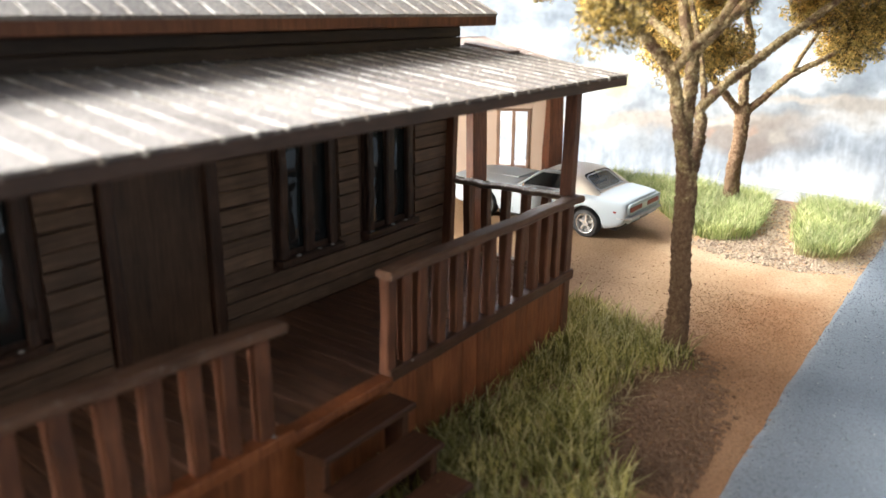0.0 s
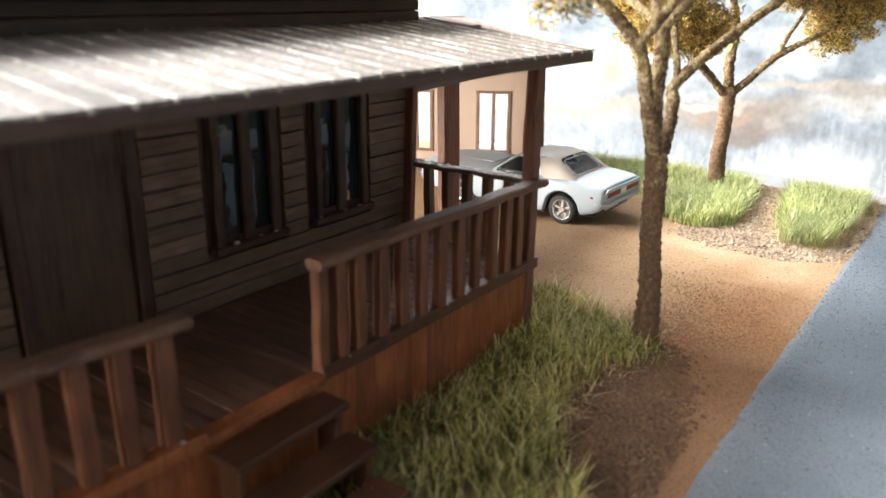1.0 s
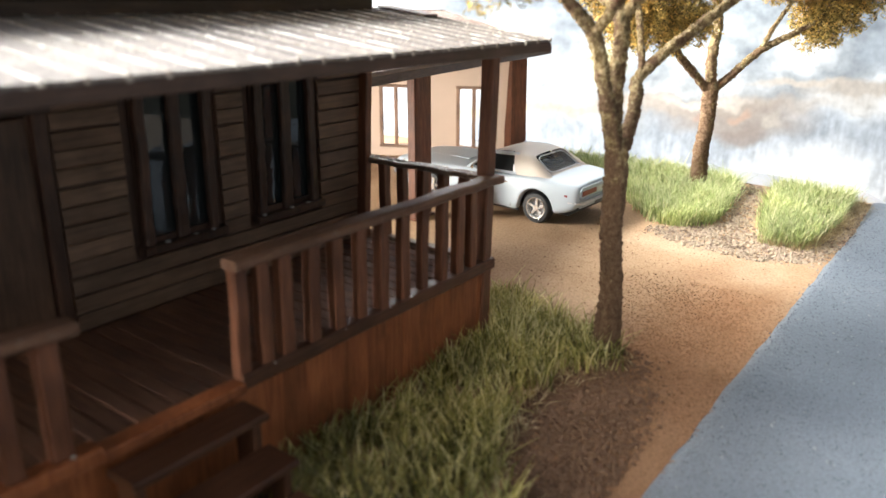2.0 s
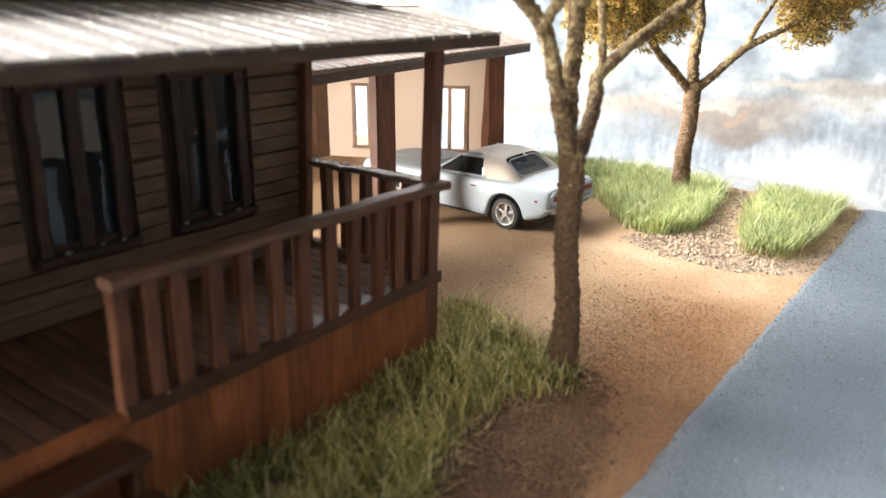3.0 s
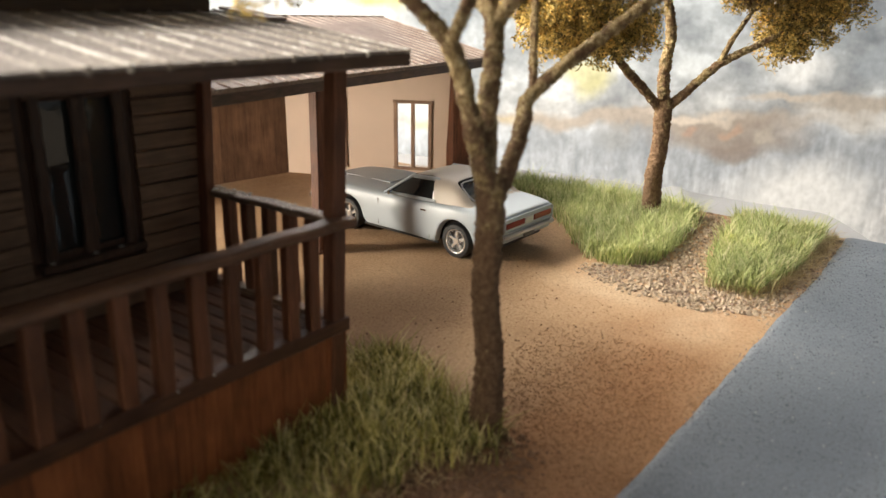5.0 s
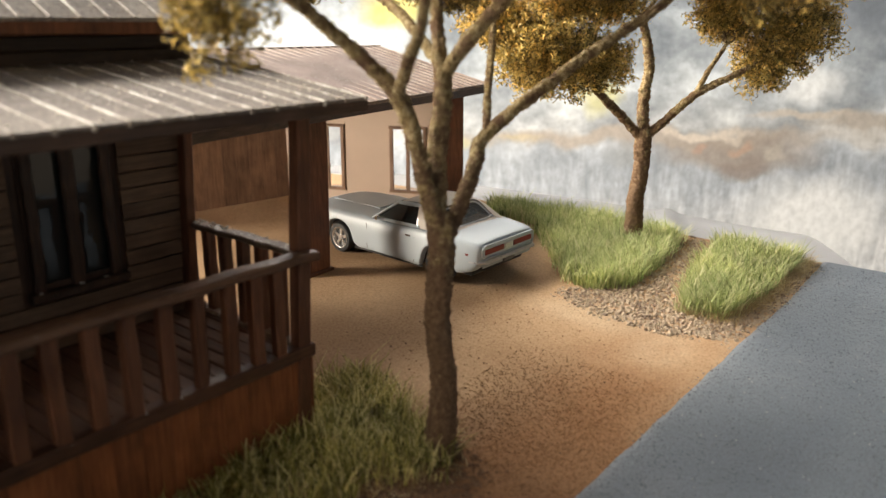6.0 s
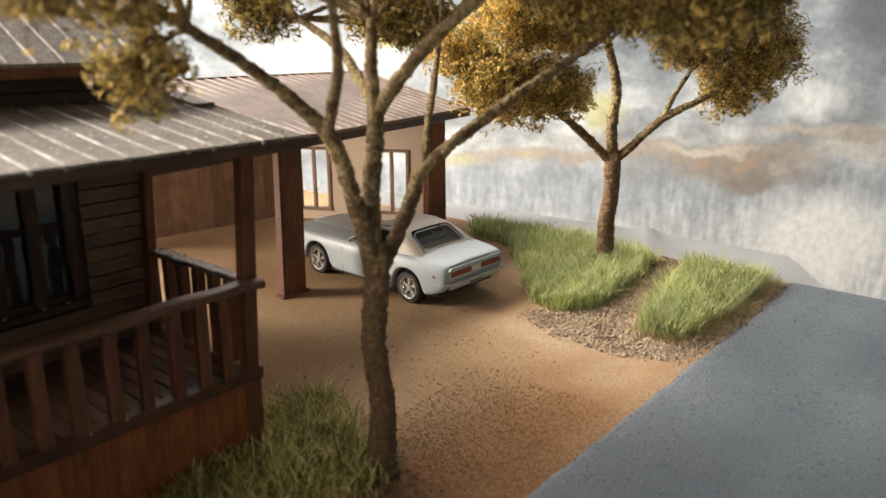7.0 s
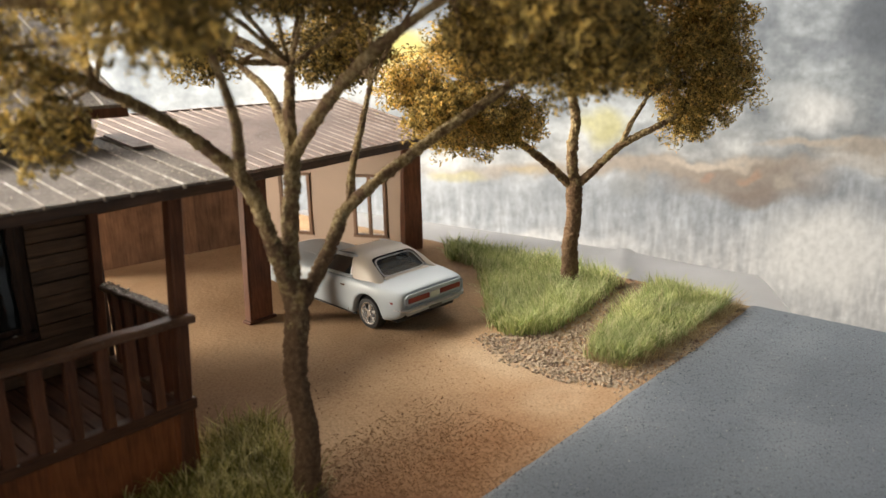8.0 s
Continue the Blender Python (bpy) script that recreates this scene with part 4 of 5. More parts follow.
def build_car():
    """A die-cast coupe; y runs forward from the rear axle, z up from the soil."""
    car = thing("car", 257.6, 113.9, -0.3, "white two-door die-cast coupe with dusty tan roof parked on soil", "car", turn=-4.0)
    hubs, hub_z = (0.0, 42.4), 5.1
    key = [-14.4, -13.6, -11.0, -6.0, 0.0, 6.0, 14.0, 24.0, 34.0, 42.4, 52.0, 58.5, 61.0]
    wide = [12.9, 13.7, 14.3, 14.9, 15.2, 15.0, 14.5, 14.3, 14.5, 14.8, 14.5, 13.7, 12.7]
    belt = [13.5, 13.9, 14.2, 14.6, 14.9, 14.7, 14.2, 13.9, 13.9, 14.0, 13.7, 13.2, 12.6]
    deck = [14.0, 14.4, 14.7, 15.1, 15.4, 15.2, 14.8, 14.5, 14.6, 14.7, 14.3, 13.7, 12.9]
    foot = [8.4, 6.6, 5.2, 4.2, 3.6, 3.3, 3.2, 3.2, 3.2, 3.4, 3.9, 4.8, 5.8]

    def at(y, vals):
        return float(np.interp(y, key, vals))

    def side_x(y, z):
        """How far out the body side stands at a height."""
        b = at(y, belt)
        w = at(y, wide)
        return w - 0.9 * max(0.0, (z - 9.6) / (b - 9.6)) ** 2 - 0.35 * max(0.0, (7.0 - z) / 4.0) ** 2

    ys = [-14.4, -14.1, -13.2, -11.5, -9.0, -7.0]
    for hub in hubs:
        ys += [hub + 6.25 * math.cos(math.pi * (1 - i / 10)) for i in range(11)]
        ys += [hub - 6.9, hub + 6.9]
    ys += [9.0, 12.0, 16.0, 20.0, 24.0, 28.0, 32.0, 51.5, 55.0, 58.0, 60.0, 61.0]
    ys = sorted(ys)
    bm = bmesh.new()
    rows = []
    for y in ys:
        low = arch_low(y, at(y, foot), hubs, hub_z - 0.1, 6.3)
        b, top, w = at(y, belt), at(y, deck), at(y, wide)
        # the cabin is a well between the sills
        well = 10.6 if 3.0 < y < 26.0 else None
        half = [(w - 2.0, low), (w - 0.7, low + 0.05)]
        for u in (0.12, 0.35, 0.6, 0.8):
            z = low + (b - 0.9 - low) * u
            half.append((side_x(y, z), z))
        half += [(side_x(y, b - 0.8), b - 0.8), (w - 1.35, b - 0.15), (w - 2.2, b + 0.1)]
        if well:
            half += [(w - 2.6, well), (w * 0.4, well), (0, well)]
        else:
            half += [(w * 0.66, top - 0.12), (w * 0.34, top), (0, top + 0.06)]
        ring = half + [(-x, z) for x, z in half[-2::-1]]
        rows.append([bm.verts.new((x, y, z)) for x, z in ring])
    for a, b in zip(rows, rows[1:]):
        for k in range(len(a) - 1):
            bm.faces.new((a[k], b[k], b[k + 1], a[k + 1]))
    for end in (rows[0], rows[-1]):
        bm.faces.new(end)
    body = part("body", bm, M_WHITE, car, "glossy white painted body", 42)
    soft = body.modifiers.new("soft", "SUBSURF")
    soft.levels = soft.render_levels = 1
    part("floor_pan", block(-12.2, -11, 3.9, 12.2, 53, 5.2, 0.3), M_BLACK, car)
    for y in hubs:
        for s in (-1, 1):
            part("wheel_well", block(s * 9.4 - 2.9, y - 5.6, 3.8, s * 9.4 + 2.9, y + 5.6, 11.4, 0.2), M_BLACK, car)

    # cabin: the inner line runs up the rear glass and along the roof's edge, the outer one along the belt
    inner = [(9.4, -2.6, 15.35), (9.2, -0.4, 16.9), (8.9, 2.2, 18.8), (8.7, 4.6, 20.2), (8.6, 7.0, 20.8), (8.6, 9.4, 20.95), (8.6, 11.6, 20.95)]
    outer = [(12.3, -5.0, 14.4), (13.0, -3.6, 14.4), (13.2, -1.4, 14.4), (13.25, 1.0, 14.4), (13.2, 3.6, 14.3), (13.1, 6.2, 14.2), (12.95, 8.8, 14.1)]
    bm = bmesh.new()
    lines = []
    for a, b in zip(inner, outer):
        half = []
        for w in (0.0, 0.15, 0.4, 0.7, 1.0):
            bulge = 0.95 * math.sin(math.pi * min(1.0, w * 1.15)) * min(1.0, 0.15 + (a[2] - 15.2) / 5)
            half.append((a[0] + (b[0] - a[0]) * w + bulge * 0.9, a[1] + (b[1] - a[1]) * w, a[2] + (b[2] - a[2]) * w + bulge * 0.6))
        lines.append(half)
    sides = {}
    for s in (-1, 1):
        grid = [[bm.verts.new((s * x, y, z)) for x, y, z in half] for half in lines]
        sides[s] = grid
        for r, q in zip(grid, grid[1:]):
            for k in range(4):
                bm.faces.new((r[k], q[k], q[k + 1], r[k + 1]))
    rows = []
    for i in range(3, 7):
        x0, y0, z0 = inner[i]
        rows.append([sides[-1][i][0]] + [bm.verts.new((x0 * u, y0, z0 + 0.7 * (1 - u * u) * (0.35 if i == 3 else 0.8 if i == 4 else 1))) for u in (-0.6, 0.0, 0.6)] + [sides[1][i][0]])
    for y, x0, z0, up in ((14.5, 8.7, 20.8, 0.7), (17.4, 8.8, 20.45, 0.55), (19.6, 8.9, 20.05, 0.35)):
        rows.append([bm.verts.new((x0 * u, y, z0 + up * (1 - u * u))) for u in (-1, -0.6, 0.0, 0.6, 1)])
    for r, q in zip(rows, rows[1:]):
        for k in range(4):
            bm.faces.new((r[k], q[k], q[k + 1], r[k + 1]))
    roof = part("roof", bm, M_VINYL, car, "dusty tan roof and quarter panels", 180)
    soft = roof.modifiers.new("soft", "SUBSURF")
    soft.levels = soft.render_levels = 2
    for s in (-1, 1):
        part("pillar", beam((s * 12.7, 28.2, 14.1), (s * 9.2, 19.4, 20.2), 0.9, 0.75, 4, 0, 0.25), M_WHITE, car, "white windscreen pillar")
        part("drip_rail", beam((s * 9.45, 9.6, 20.25), (s * 9.45, 19.6, 19.85), 0.6, 1.1, 4, 0, 0.2), M_WHITE, car)
        part("door_top", beam((s * 12.75, 8.6, 14.75), (s * 12.5, 27.6, 14.3), 0.7, 0.9, 3, 0, 0.2), M_WHITE, body)
        part("quarter_trim", beam((s * 12.5, 9.2, 14.8), (s * 11.4, 10.0, 17.2), 0.35, 1.3, 3, 0, 0.15, up=(0, 1, 0)), M_SILVER, car, "bright strip behind the side window")
        part("door_line", beam((s * 14.62, 9.2, 4.4), (s * 14.5, 9.0, 12.0), 0.12, 0.22, 1, 0, 0.02, up=(0, 1, 0)), M_SEAM, body)
        part("door_line", beam((s * 14.3, 29.4, 4.4), (s * 14.22, 29.6, 12.4), 0.12, 0.22, 1, 0, 0.02, up=(0, 1, 0)), M_SEAM, body)
        part("door_handle", beam((s * 14.42, 10.6, 12.0), (s * 14.4, 12.6, 12.0), 0.5, 0.55, 1, 0, 0.15), M_CHROME, body)
        part("side_marker", block(s * 14.02 - 0.25, -11.2, 10.4, s * 14.02 + 0.25, -9.2, 11.1, 0.1), M_RED, body, "small dark red side lamp")
        part("sill", beam((s * 13.6, 6.6, 3.4), (s * 13.6, 35.6, 3.4), 0.7, 0.8, 2, 0, 0.2), M_BLACK, body)
        part("mirror", block(s * 14.0 - 1.0, 24.4, 14.2, s * 14.0 + 1.0, 25.5, 15.5, 0.4), M_CHROME, car, "chrome door mirror")
        part("door_panel", block(s * 11.5 - 0.3, 5.0, 9.5, s * 11.5 + 0.3, 27.0, 13.7, 0.2), M_SEAT, car)
    for s in (-1, 1):
        # dark panes added over the side openings, in place of cabin shade
        shade = [(s * 12.3, 9.0, 14.8), (s * 12.1, 27.4, 14.3), (s * 9.2, 19.6, 19.8), (s * 9.2, 10.9, 20.1)]
        part("side_window", plate(shade if s > 0 else shade[::-1], 0.2), M_GLASS, car, "dark pane standing in for the unlit cabin")

    # rear glass, sunk between the quarter panels, with a bright surround of rounded corners
    low_mid, up_mid = Vector((0, -2.5, 15.25)), Vector((0, 4.1, 19.75))

    def rear_pt(u, h, sink=0.0):
        p = low_mid.lerp(up_mid, h)
        return Vector((u * (9.3 - 0.9 * h), p.y, p.z + 0.35 * (1 - u * u) - sink))
    part("rear_window", plate([rear_pt(-0.97, 0.06, 0.4), rear_pt(0.97, 0.06, 0.4), rear_pt(0.97, 1.0, 0.4), rear_pt(-0.97, 1.0, 0.4)], 0.25), M_CAR_GLASS, car, "smoky rear glass")
    corner = [(-0.7, 0.07), (0.7, 0.07), (0.9, 0.14), (0.95, 0.32), (0.93, 0.78), (0.86, 0.92), (0.7, 0.97), (-0.7, 0.97), (-0.86, 0.92), (-0.93, 0.78), (-0.95, 0.32), (-0.9, 0.14)]
    bm = bmesh.new()
    for p, q in zip(corner, corner[1:] + corner[:1]):
        beam(rear_pt(*p), rear_pt(*q), 0.36, 0.4, 1, 0, 0.1, up=(0, -0.56, 0.83), bm=bm)
    part("rear_window_trim", bm, M_SILVER, car, "dull bright strip round the rear glass")
    part("deck_panel", beam(rear_pt(-0.98, -0.02), rear_pt(0.98, -0.02), 1.3, 0.5, 6, 0, 0.2, up=(0, -0.4, 0.9)), M_VINYL, car)
    part("windscreen", plate([(11.6, 29.2, 14.3), (-11.6, 29.2, 14.3), (-9.0, 19.8, 20.2), (9.0, 19.8, 20.2)], 0.25), M_CAR_GLASS, car)
    # inside
    part("cabin_floor", block(-11.2, 4.0, 10.2, 11.2, 26.5, 11.0, 0.2), M_SEAT, car)
    part("dashboard", block(-11.0, 23.8, 10.8, 11.0, 26.6, 14.2, 0.5), M_SEAT, car)
    for s in (-1, 1):
        part("seat", block(s * 5.4 - 4.0, 11.5, 10.8, s * 5.4 + 4.0, 14.0, 17.8, 0.9), M_SEAT, car)
    part("rear_shelf", block(-9.0, -2.0, 14.3, 9.0, 3.6, 15.5, 0.2), M_VINYL, car)
    part("rear_seat", block(-9.0, 3.8, 10.8, 9.0, 6.2, 17.0, 0.7), M_SEAT, car)
    part("steering_wheel", disc(bmesh.new(), (-5.5, 22.2, 15.2), (0, -1, 0.7), 1.8, 2.15, 0.35, 18), M_BLACK, car)

    # tail: a sunk panel in a raised rim, two long lamps and a bright badge strip between them
    tail = part("tail_panel", block(-11.7, -14.75, 9.8, 11.7, -14.2, 13.0, 0.5), M_WHITE, car, "white tail panel")
    rim = [(-11.2, 9.55), (11.2, 9.55), (12.1, 10.3), (12.0, 12.5), (11.2, 13.25), (-11.2, 13.25), (-12.0, 12.5), (-12.1, 10.3)]
    bm = bmesh.new()
    for (xa, za), (xb, zb) in zip(rim, rim[1:] + rim[:1]):
        beam((xa, -14.7, za), (xb, -14.7, zb), 0.9, 0.42, 1, 0, 0.15, up=(0, 0.3, 1), bm=bm)
    part("tail_rim", bm, M_WHITE, tail, "raised white rim")
    for s in (-1, 1):
        part("tail_lamp", block(s * 6.7 - 4.4, -15.0, 10.6, s * 6.7 + 4.4, -14.6, 12.2, 0.3), M_RED, tail, "long dull red tail lamp")
    part("reversing_lamp", block(-1.9, -14.95, 10.5, 1.9, -14.6, 12.2, 0.2), M_SILVER, tail)
    bm = bmesh.new()
    beam((-11.6, -15.3, 8.6), (11.6, -15.3, 8.6), 1.1, 1.0, 6, 0.02, 0.4, bm=bm)
    for s in (-1, 1):
        beam((s * 11.4, -15.3, 8.6), (s * 13.3, -13.6, 8.7), 1.0, 1.0, 1, 0, 0.4, bm=bm)
        beam((s * 13.2, -13.8, 8.7), (s * 14.0, -11.4, 8.8), 0.6, 0.8, 1, 0, 0.25, bm=bm)
    part("rear_bumper", bm, M_SILVER, car, "chrome rear bumper")
    part("number_plate", block(-2.6, -15.2, 6.9, 2.6, -14.6, 8.0, 0.15), M_SEAM, car, "small grey blank plate")
    part("rear_valance", block(-11.4, -14.6, 6.6, 11.4, -13.4, 8.4, 0.5), M_WHITE, car)
    part("front_bumper", beam((-13.0, 61.3, 7.6), (13.0, 61.3, 7.6), 1.2, 1.6, 4, 0, 0.4), M_CHROME, car)
    part("grille", block(-11.3, 60.8, 8.9, 11.3, 61.5, 11.8, 0.2), M_BLACK, car)
    for s in (-1, 1):
        part("headlamp", disc(bmesh.new(), (s * 8.8, 61.5, 10.4), (0, 1, 0), 0, 1.2, 0.5, 16), M_RIM, car)
    part("bonnet_bulge", plate([(-5.0, 33.0, 14.95), (5.0, 33.0, 14.95), (4.0, 56.0, 14.3), (-4.0, 56.0, 14.3)], 0.5), M_WHITE, body)

    # wheels: a deep dished bright rim in a fat tyre
    n = 28
    bm = bmesh.new()
    prof = [(-1.9, 3.3), (-1.9, 4.5), (-1.5, 4.98), (0, 5.1), (1.3, 5.0), (1.75, 4.6), (1.8, 3.7), (1.4, 3.45)]
    rings = [[bm.verts.new((dx, r * math.cos(2 * math.pi * i / n), r * math.sin(2 * math.pi * i / n))) for i in range(n)] for dx, r in prof]
    for a, b in zip(rings, rings[1:]):
        for i in range(n):
            bm.faces.new((a[i], a[(i + 1) % n], b[(i + 1) % n], b[i]))
    tyre = finish(bm, "tyre", M_TYRE, 40)
    bm = bmesh.new()
    prof = [(1.5, 3.55), (1.75, 3.45), (1.7, 3.2), (0.7, 2.85), (0.3, 2.7), (0.3, 0.4)]
    rings = [[bm.verts.new((dx, r * math.cos(2 * math.pi * i / n), r * math.sin(2 * math.pi * i / n))) for i in range(n)] for dx, r in prof]
    for a, b in zip(rings, rings[1:]):
        for i in range(n):
            bm.faces.new((a[i], a[(i + 1) % n], b[(i + 1) % n], b[i]))
    bm.faces.new(rings[-1])
    rim_me = finish(bm, "rim", M_RIM, 35)
    bm = bmesh.new()
    for i in range(5):
        a = 2 * math.pi * i / 5 + 0.3
        beam((0.95, 0.4 * math.cos(a), 0.4 * math.sin(a)), (0.85, 2.75 * math.cos(a), 2.75 * math.sin(a)), 1.0, 0.6, 1, 0, 0.2, up=(1, 0, 0), bm=bm)
    disc(bm, (1.1, 0, 0), (1, 0, 0), 0, 0.9, 0.9, 16)
    spokes = finish(bm, "spokes", M_RIM, 40)
    gap = finish(disc(bmesh.new(), (0.42, 0, 0), (1, 0, 0), 0.9, 2.6, 0.12, 24), "wheel_recess", M_SEAM)
    for y in hubs:
        for s in (-1, 1):
            w = new("wheel")
            w.parent, w.matrix_basis = car, pose(s * 12.5 * MM, y * MM, hub_z * MM, 0, 0, 0 if s > 0 else 180)
            for me in (tyre, rim_me, spokes, gap):
                o = new(me.name, me)
                o.parent = w
    return car


build_car()


# ---- trees ----
def tube(bm, pts, radii, sides=10, rough=0.12, seed=0.0):
    """A bark-rough tapering limb along a smooth line through pts."""
    pts = [Vector(p) for p in pts]
    fine, rads = [], []
    for i in range(len(pts) - 1):
        p0, p1, p2, p3 = pts[max(i - 1, 0)], pts[i], pts[i + 1], pts[min(i + 2, len(pts) - 1)]
        n = max(3, int((p2 - p1).length / 0.3))
        for k in range(n):
            t = k / n
            fine.append(0.5 * ((2 * p1) + (p2 - p0) * t + (2 * p0 - 5 * p1 + 4 * p2 - p3) * t * t + (3 * p1 - p0 - 3 * p2 + p3) * t ** 3))
            rads.append(radii[i] + (radii[i + 1] - radii[i]) * t)
    fine.append(pts[-1])
    rads.append(radii[-1])
    side = Vector((1, 0.3, 0.1))
    rows = []
    for i, (p, r) in enumerate(zip(fine, rads)):
        way = (fine[min(i + 1, len(fine) - 1)] - fine[max(i - 1, 0)]).normalized()
        u = (side - way * side.dot(way)).normalized()
        v = way.cross(u)
        row = []
        for k in range(sides):
            a = 2 * math.pi * k / sides
            d = u * math.cos(a) + v * math.sin(a)
            q = p + d * r
            f = 1 + rough * (noise.noise(q * 0.45 + Vector((seed, 0, 0))) * 1.1 + noise.noise(q * 1.4) * 1.3)
            knob = 0.24 * noise.noise(q * 2.4 + Vector((0, seed, 5))) + 0.2 * noise.noise(q * 4.6 + Vector((seed, 2, 5)))
            row.append(bm.verts.new(p + d * (r * f + knob * min(1.6, 0.5 + r * 0.6))))
        rows.append(row)
    for a, b in zip(rows, rows[1:]):
        for k in range(sides):
            bm.faces.new((a[k], a[(k + 1) % sides], b[(k + 1) % sides], b[k]))
    bm.faces.new(rows[0])
    bm.faces.new(rows[-1])
    return fine


def curls(clumps, seed, density, size):
    """Foliage clumps of fine curled threads: clumps are (x, y, z, rx, ry, rz)."""
    rng = np.random.default_rng(seed)
    cs = []
    for x, y, z, rx, ry, rz in clumps:
        n = int(density * rx * ry * rz / 1000.0 * 4.2)
        d = rng.normal(size=(n, 3))
        d /= np.linalg.norm(d, axis=1)[:, None]
        r = rng.uniform(0.0, 1.0, n) ** 0.42
        lump = np.array([noise.noise(Vector(q) * 2.3 + Vector((x, y, z))) for q in d.tolist()])
        r = r * (0.86 + 0.5 * lump)
        p = d * r[:, None] * np.array([rx, ry, rz]) + np.array([x, y, z])
        open_ = np.array([noise.noise(Vector(q) * 0.22) for q in p.tolist()])
        cs.append(p[open_ > -0.2])
    c = np.concatenate(cs)
    n = len(c)
    u = rng.normal(size=(n, 3))
    u /= np.linalg.norm(u, axis=1)[:, None]
    w = rng.normal(size=(n, 3))
    w -= (w * u).sum(1)[:, None] * u
    w /= np.linalg.norm(w, axis=1)[:, None]
    b = np.cross(u, w)
    big = np.where(rng.uniform(size=n) < 0.04, 1.9, 1.0)
    radius = (size * rng.uniform(0.32, 0.62, n) * big)[:, None]
    width = (size * rng.uniform(0.1, 0.2, n))[:, None]
    sweep = rng.uniform(1.8, 4.6, n)[:, None]
    drift = (size * rng.uniform(-0.5, 0.5, n))[:, None]
    verts = []
    for s in (0.0, 0.25, 0.5, 0.75, 1.0):
        a = sweep * (s - 0.5)
        mid = c + (u * np.cos(a) + b * np.sin(a)) * radius + w * drift * s
        k = 0.6 + 0.4 * math.sin(math.pi * s)
        tilt = w * 0.8 + (u * np.cos(a) + b * np.sin(a)) * 0.6
        verts += [mid - tilt * width * k, mid + tilt * width * k]
    v = np.stack(verts, 1).reshape(-1, 3) * MM
    i = np.arange(n)[:, None] * 10
    faces = np.concatenate([i + np.array([[k, k + 1, k + 3, k + 2]]) for k in (0, 2, 4, 6)])
    return v, faces


def crown(parent, clumps, seed, density, size, mat, label):
    v, faces = curls(clumps, seed, density, size)
    me = bpy.data.meshes.new("crown")
    me.from_pydata(v.tolist(), [], faces.tolist())
    me.materials.append(mat)
    ob = new("crown", me)
    ob.parent = parent
    return tagged(ob, label)


def twig(parent, tip, clump, rng, r):
    """A thin twig from a limb's tip into a clump."""
    x, y, z, rx, ry, rz = clump
    q = Vector((x + rng.uniform(-0.6, 0.6) * rx, y + rng.uniform(-0.6, 0.6) * ry, z + rng.uniform(-0.5, 0.6) * rz))
    p = Vector(tip)
    m = p.lerp(q, 0.5) + Vector((rng.uniform(-2, 2), rng.uniform(-2, 2), rng.uniform(0, 2)))
    bm = bmesh.new()
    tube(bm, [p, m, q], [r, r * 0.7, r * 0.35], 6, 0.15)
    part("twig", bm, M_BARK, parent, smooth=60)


def tree(name, x, y, limbs, clumps, seed, density, leaf, mat, label, tips, top=()):
    t = thing(name, x, y, 0, label, "tree")
    rng = random.Random(seed)
    for k, (pts, radii) in enumerate(limbs):
        bm = bmesh.new()
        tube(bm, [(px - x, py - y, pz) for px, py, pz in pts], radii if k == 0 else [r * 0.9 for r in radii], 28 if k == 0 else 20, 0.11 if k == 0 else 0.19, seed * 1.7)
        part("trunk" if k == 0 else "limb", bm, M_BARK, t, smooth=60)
    loc = [(a - x, b - y, c, rx, ry, rz) for a, b, c, rx, ry, rz in clumps]
    for (tx, ty, tz), which in tips:
        for ci in which:
            for _ in range(3):
                twig(t, (tx - x, ty - y, tz), loc[ci], rng, 0.55)
    crown(t, loc, seed, density, leaf, mat, "curled golden brown leaf clumps")
    # clumps above the view, added to shade the crown below them
    if top:
        crown(t, [(a - x, b - y, c, rx, ry, rz) for a, b, c, rx, ry, rz in top], seed + 1, 95, 2.8, mat, "coarse unseen upper leaf clumps added for shade")
    return t


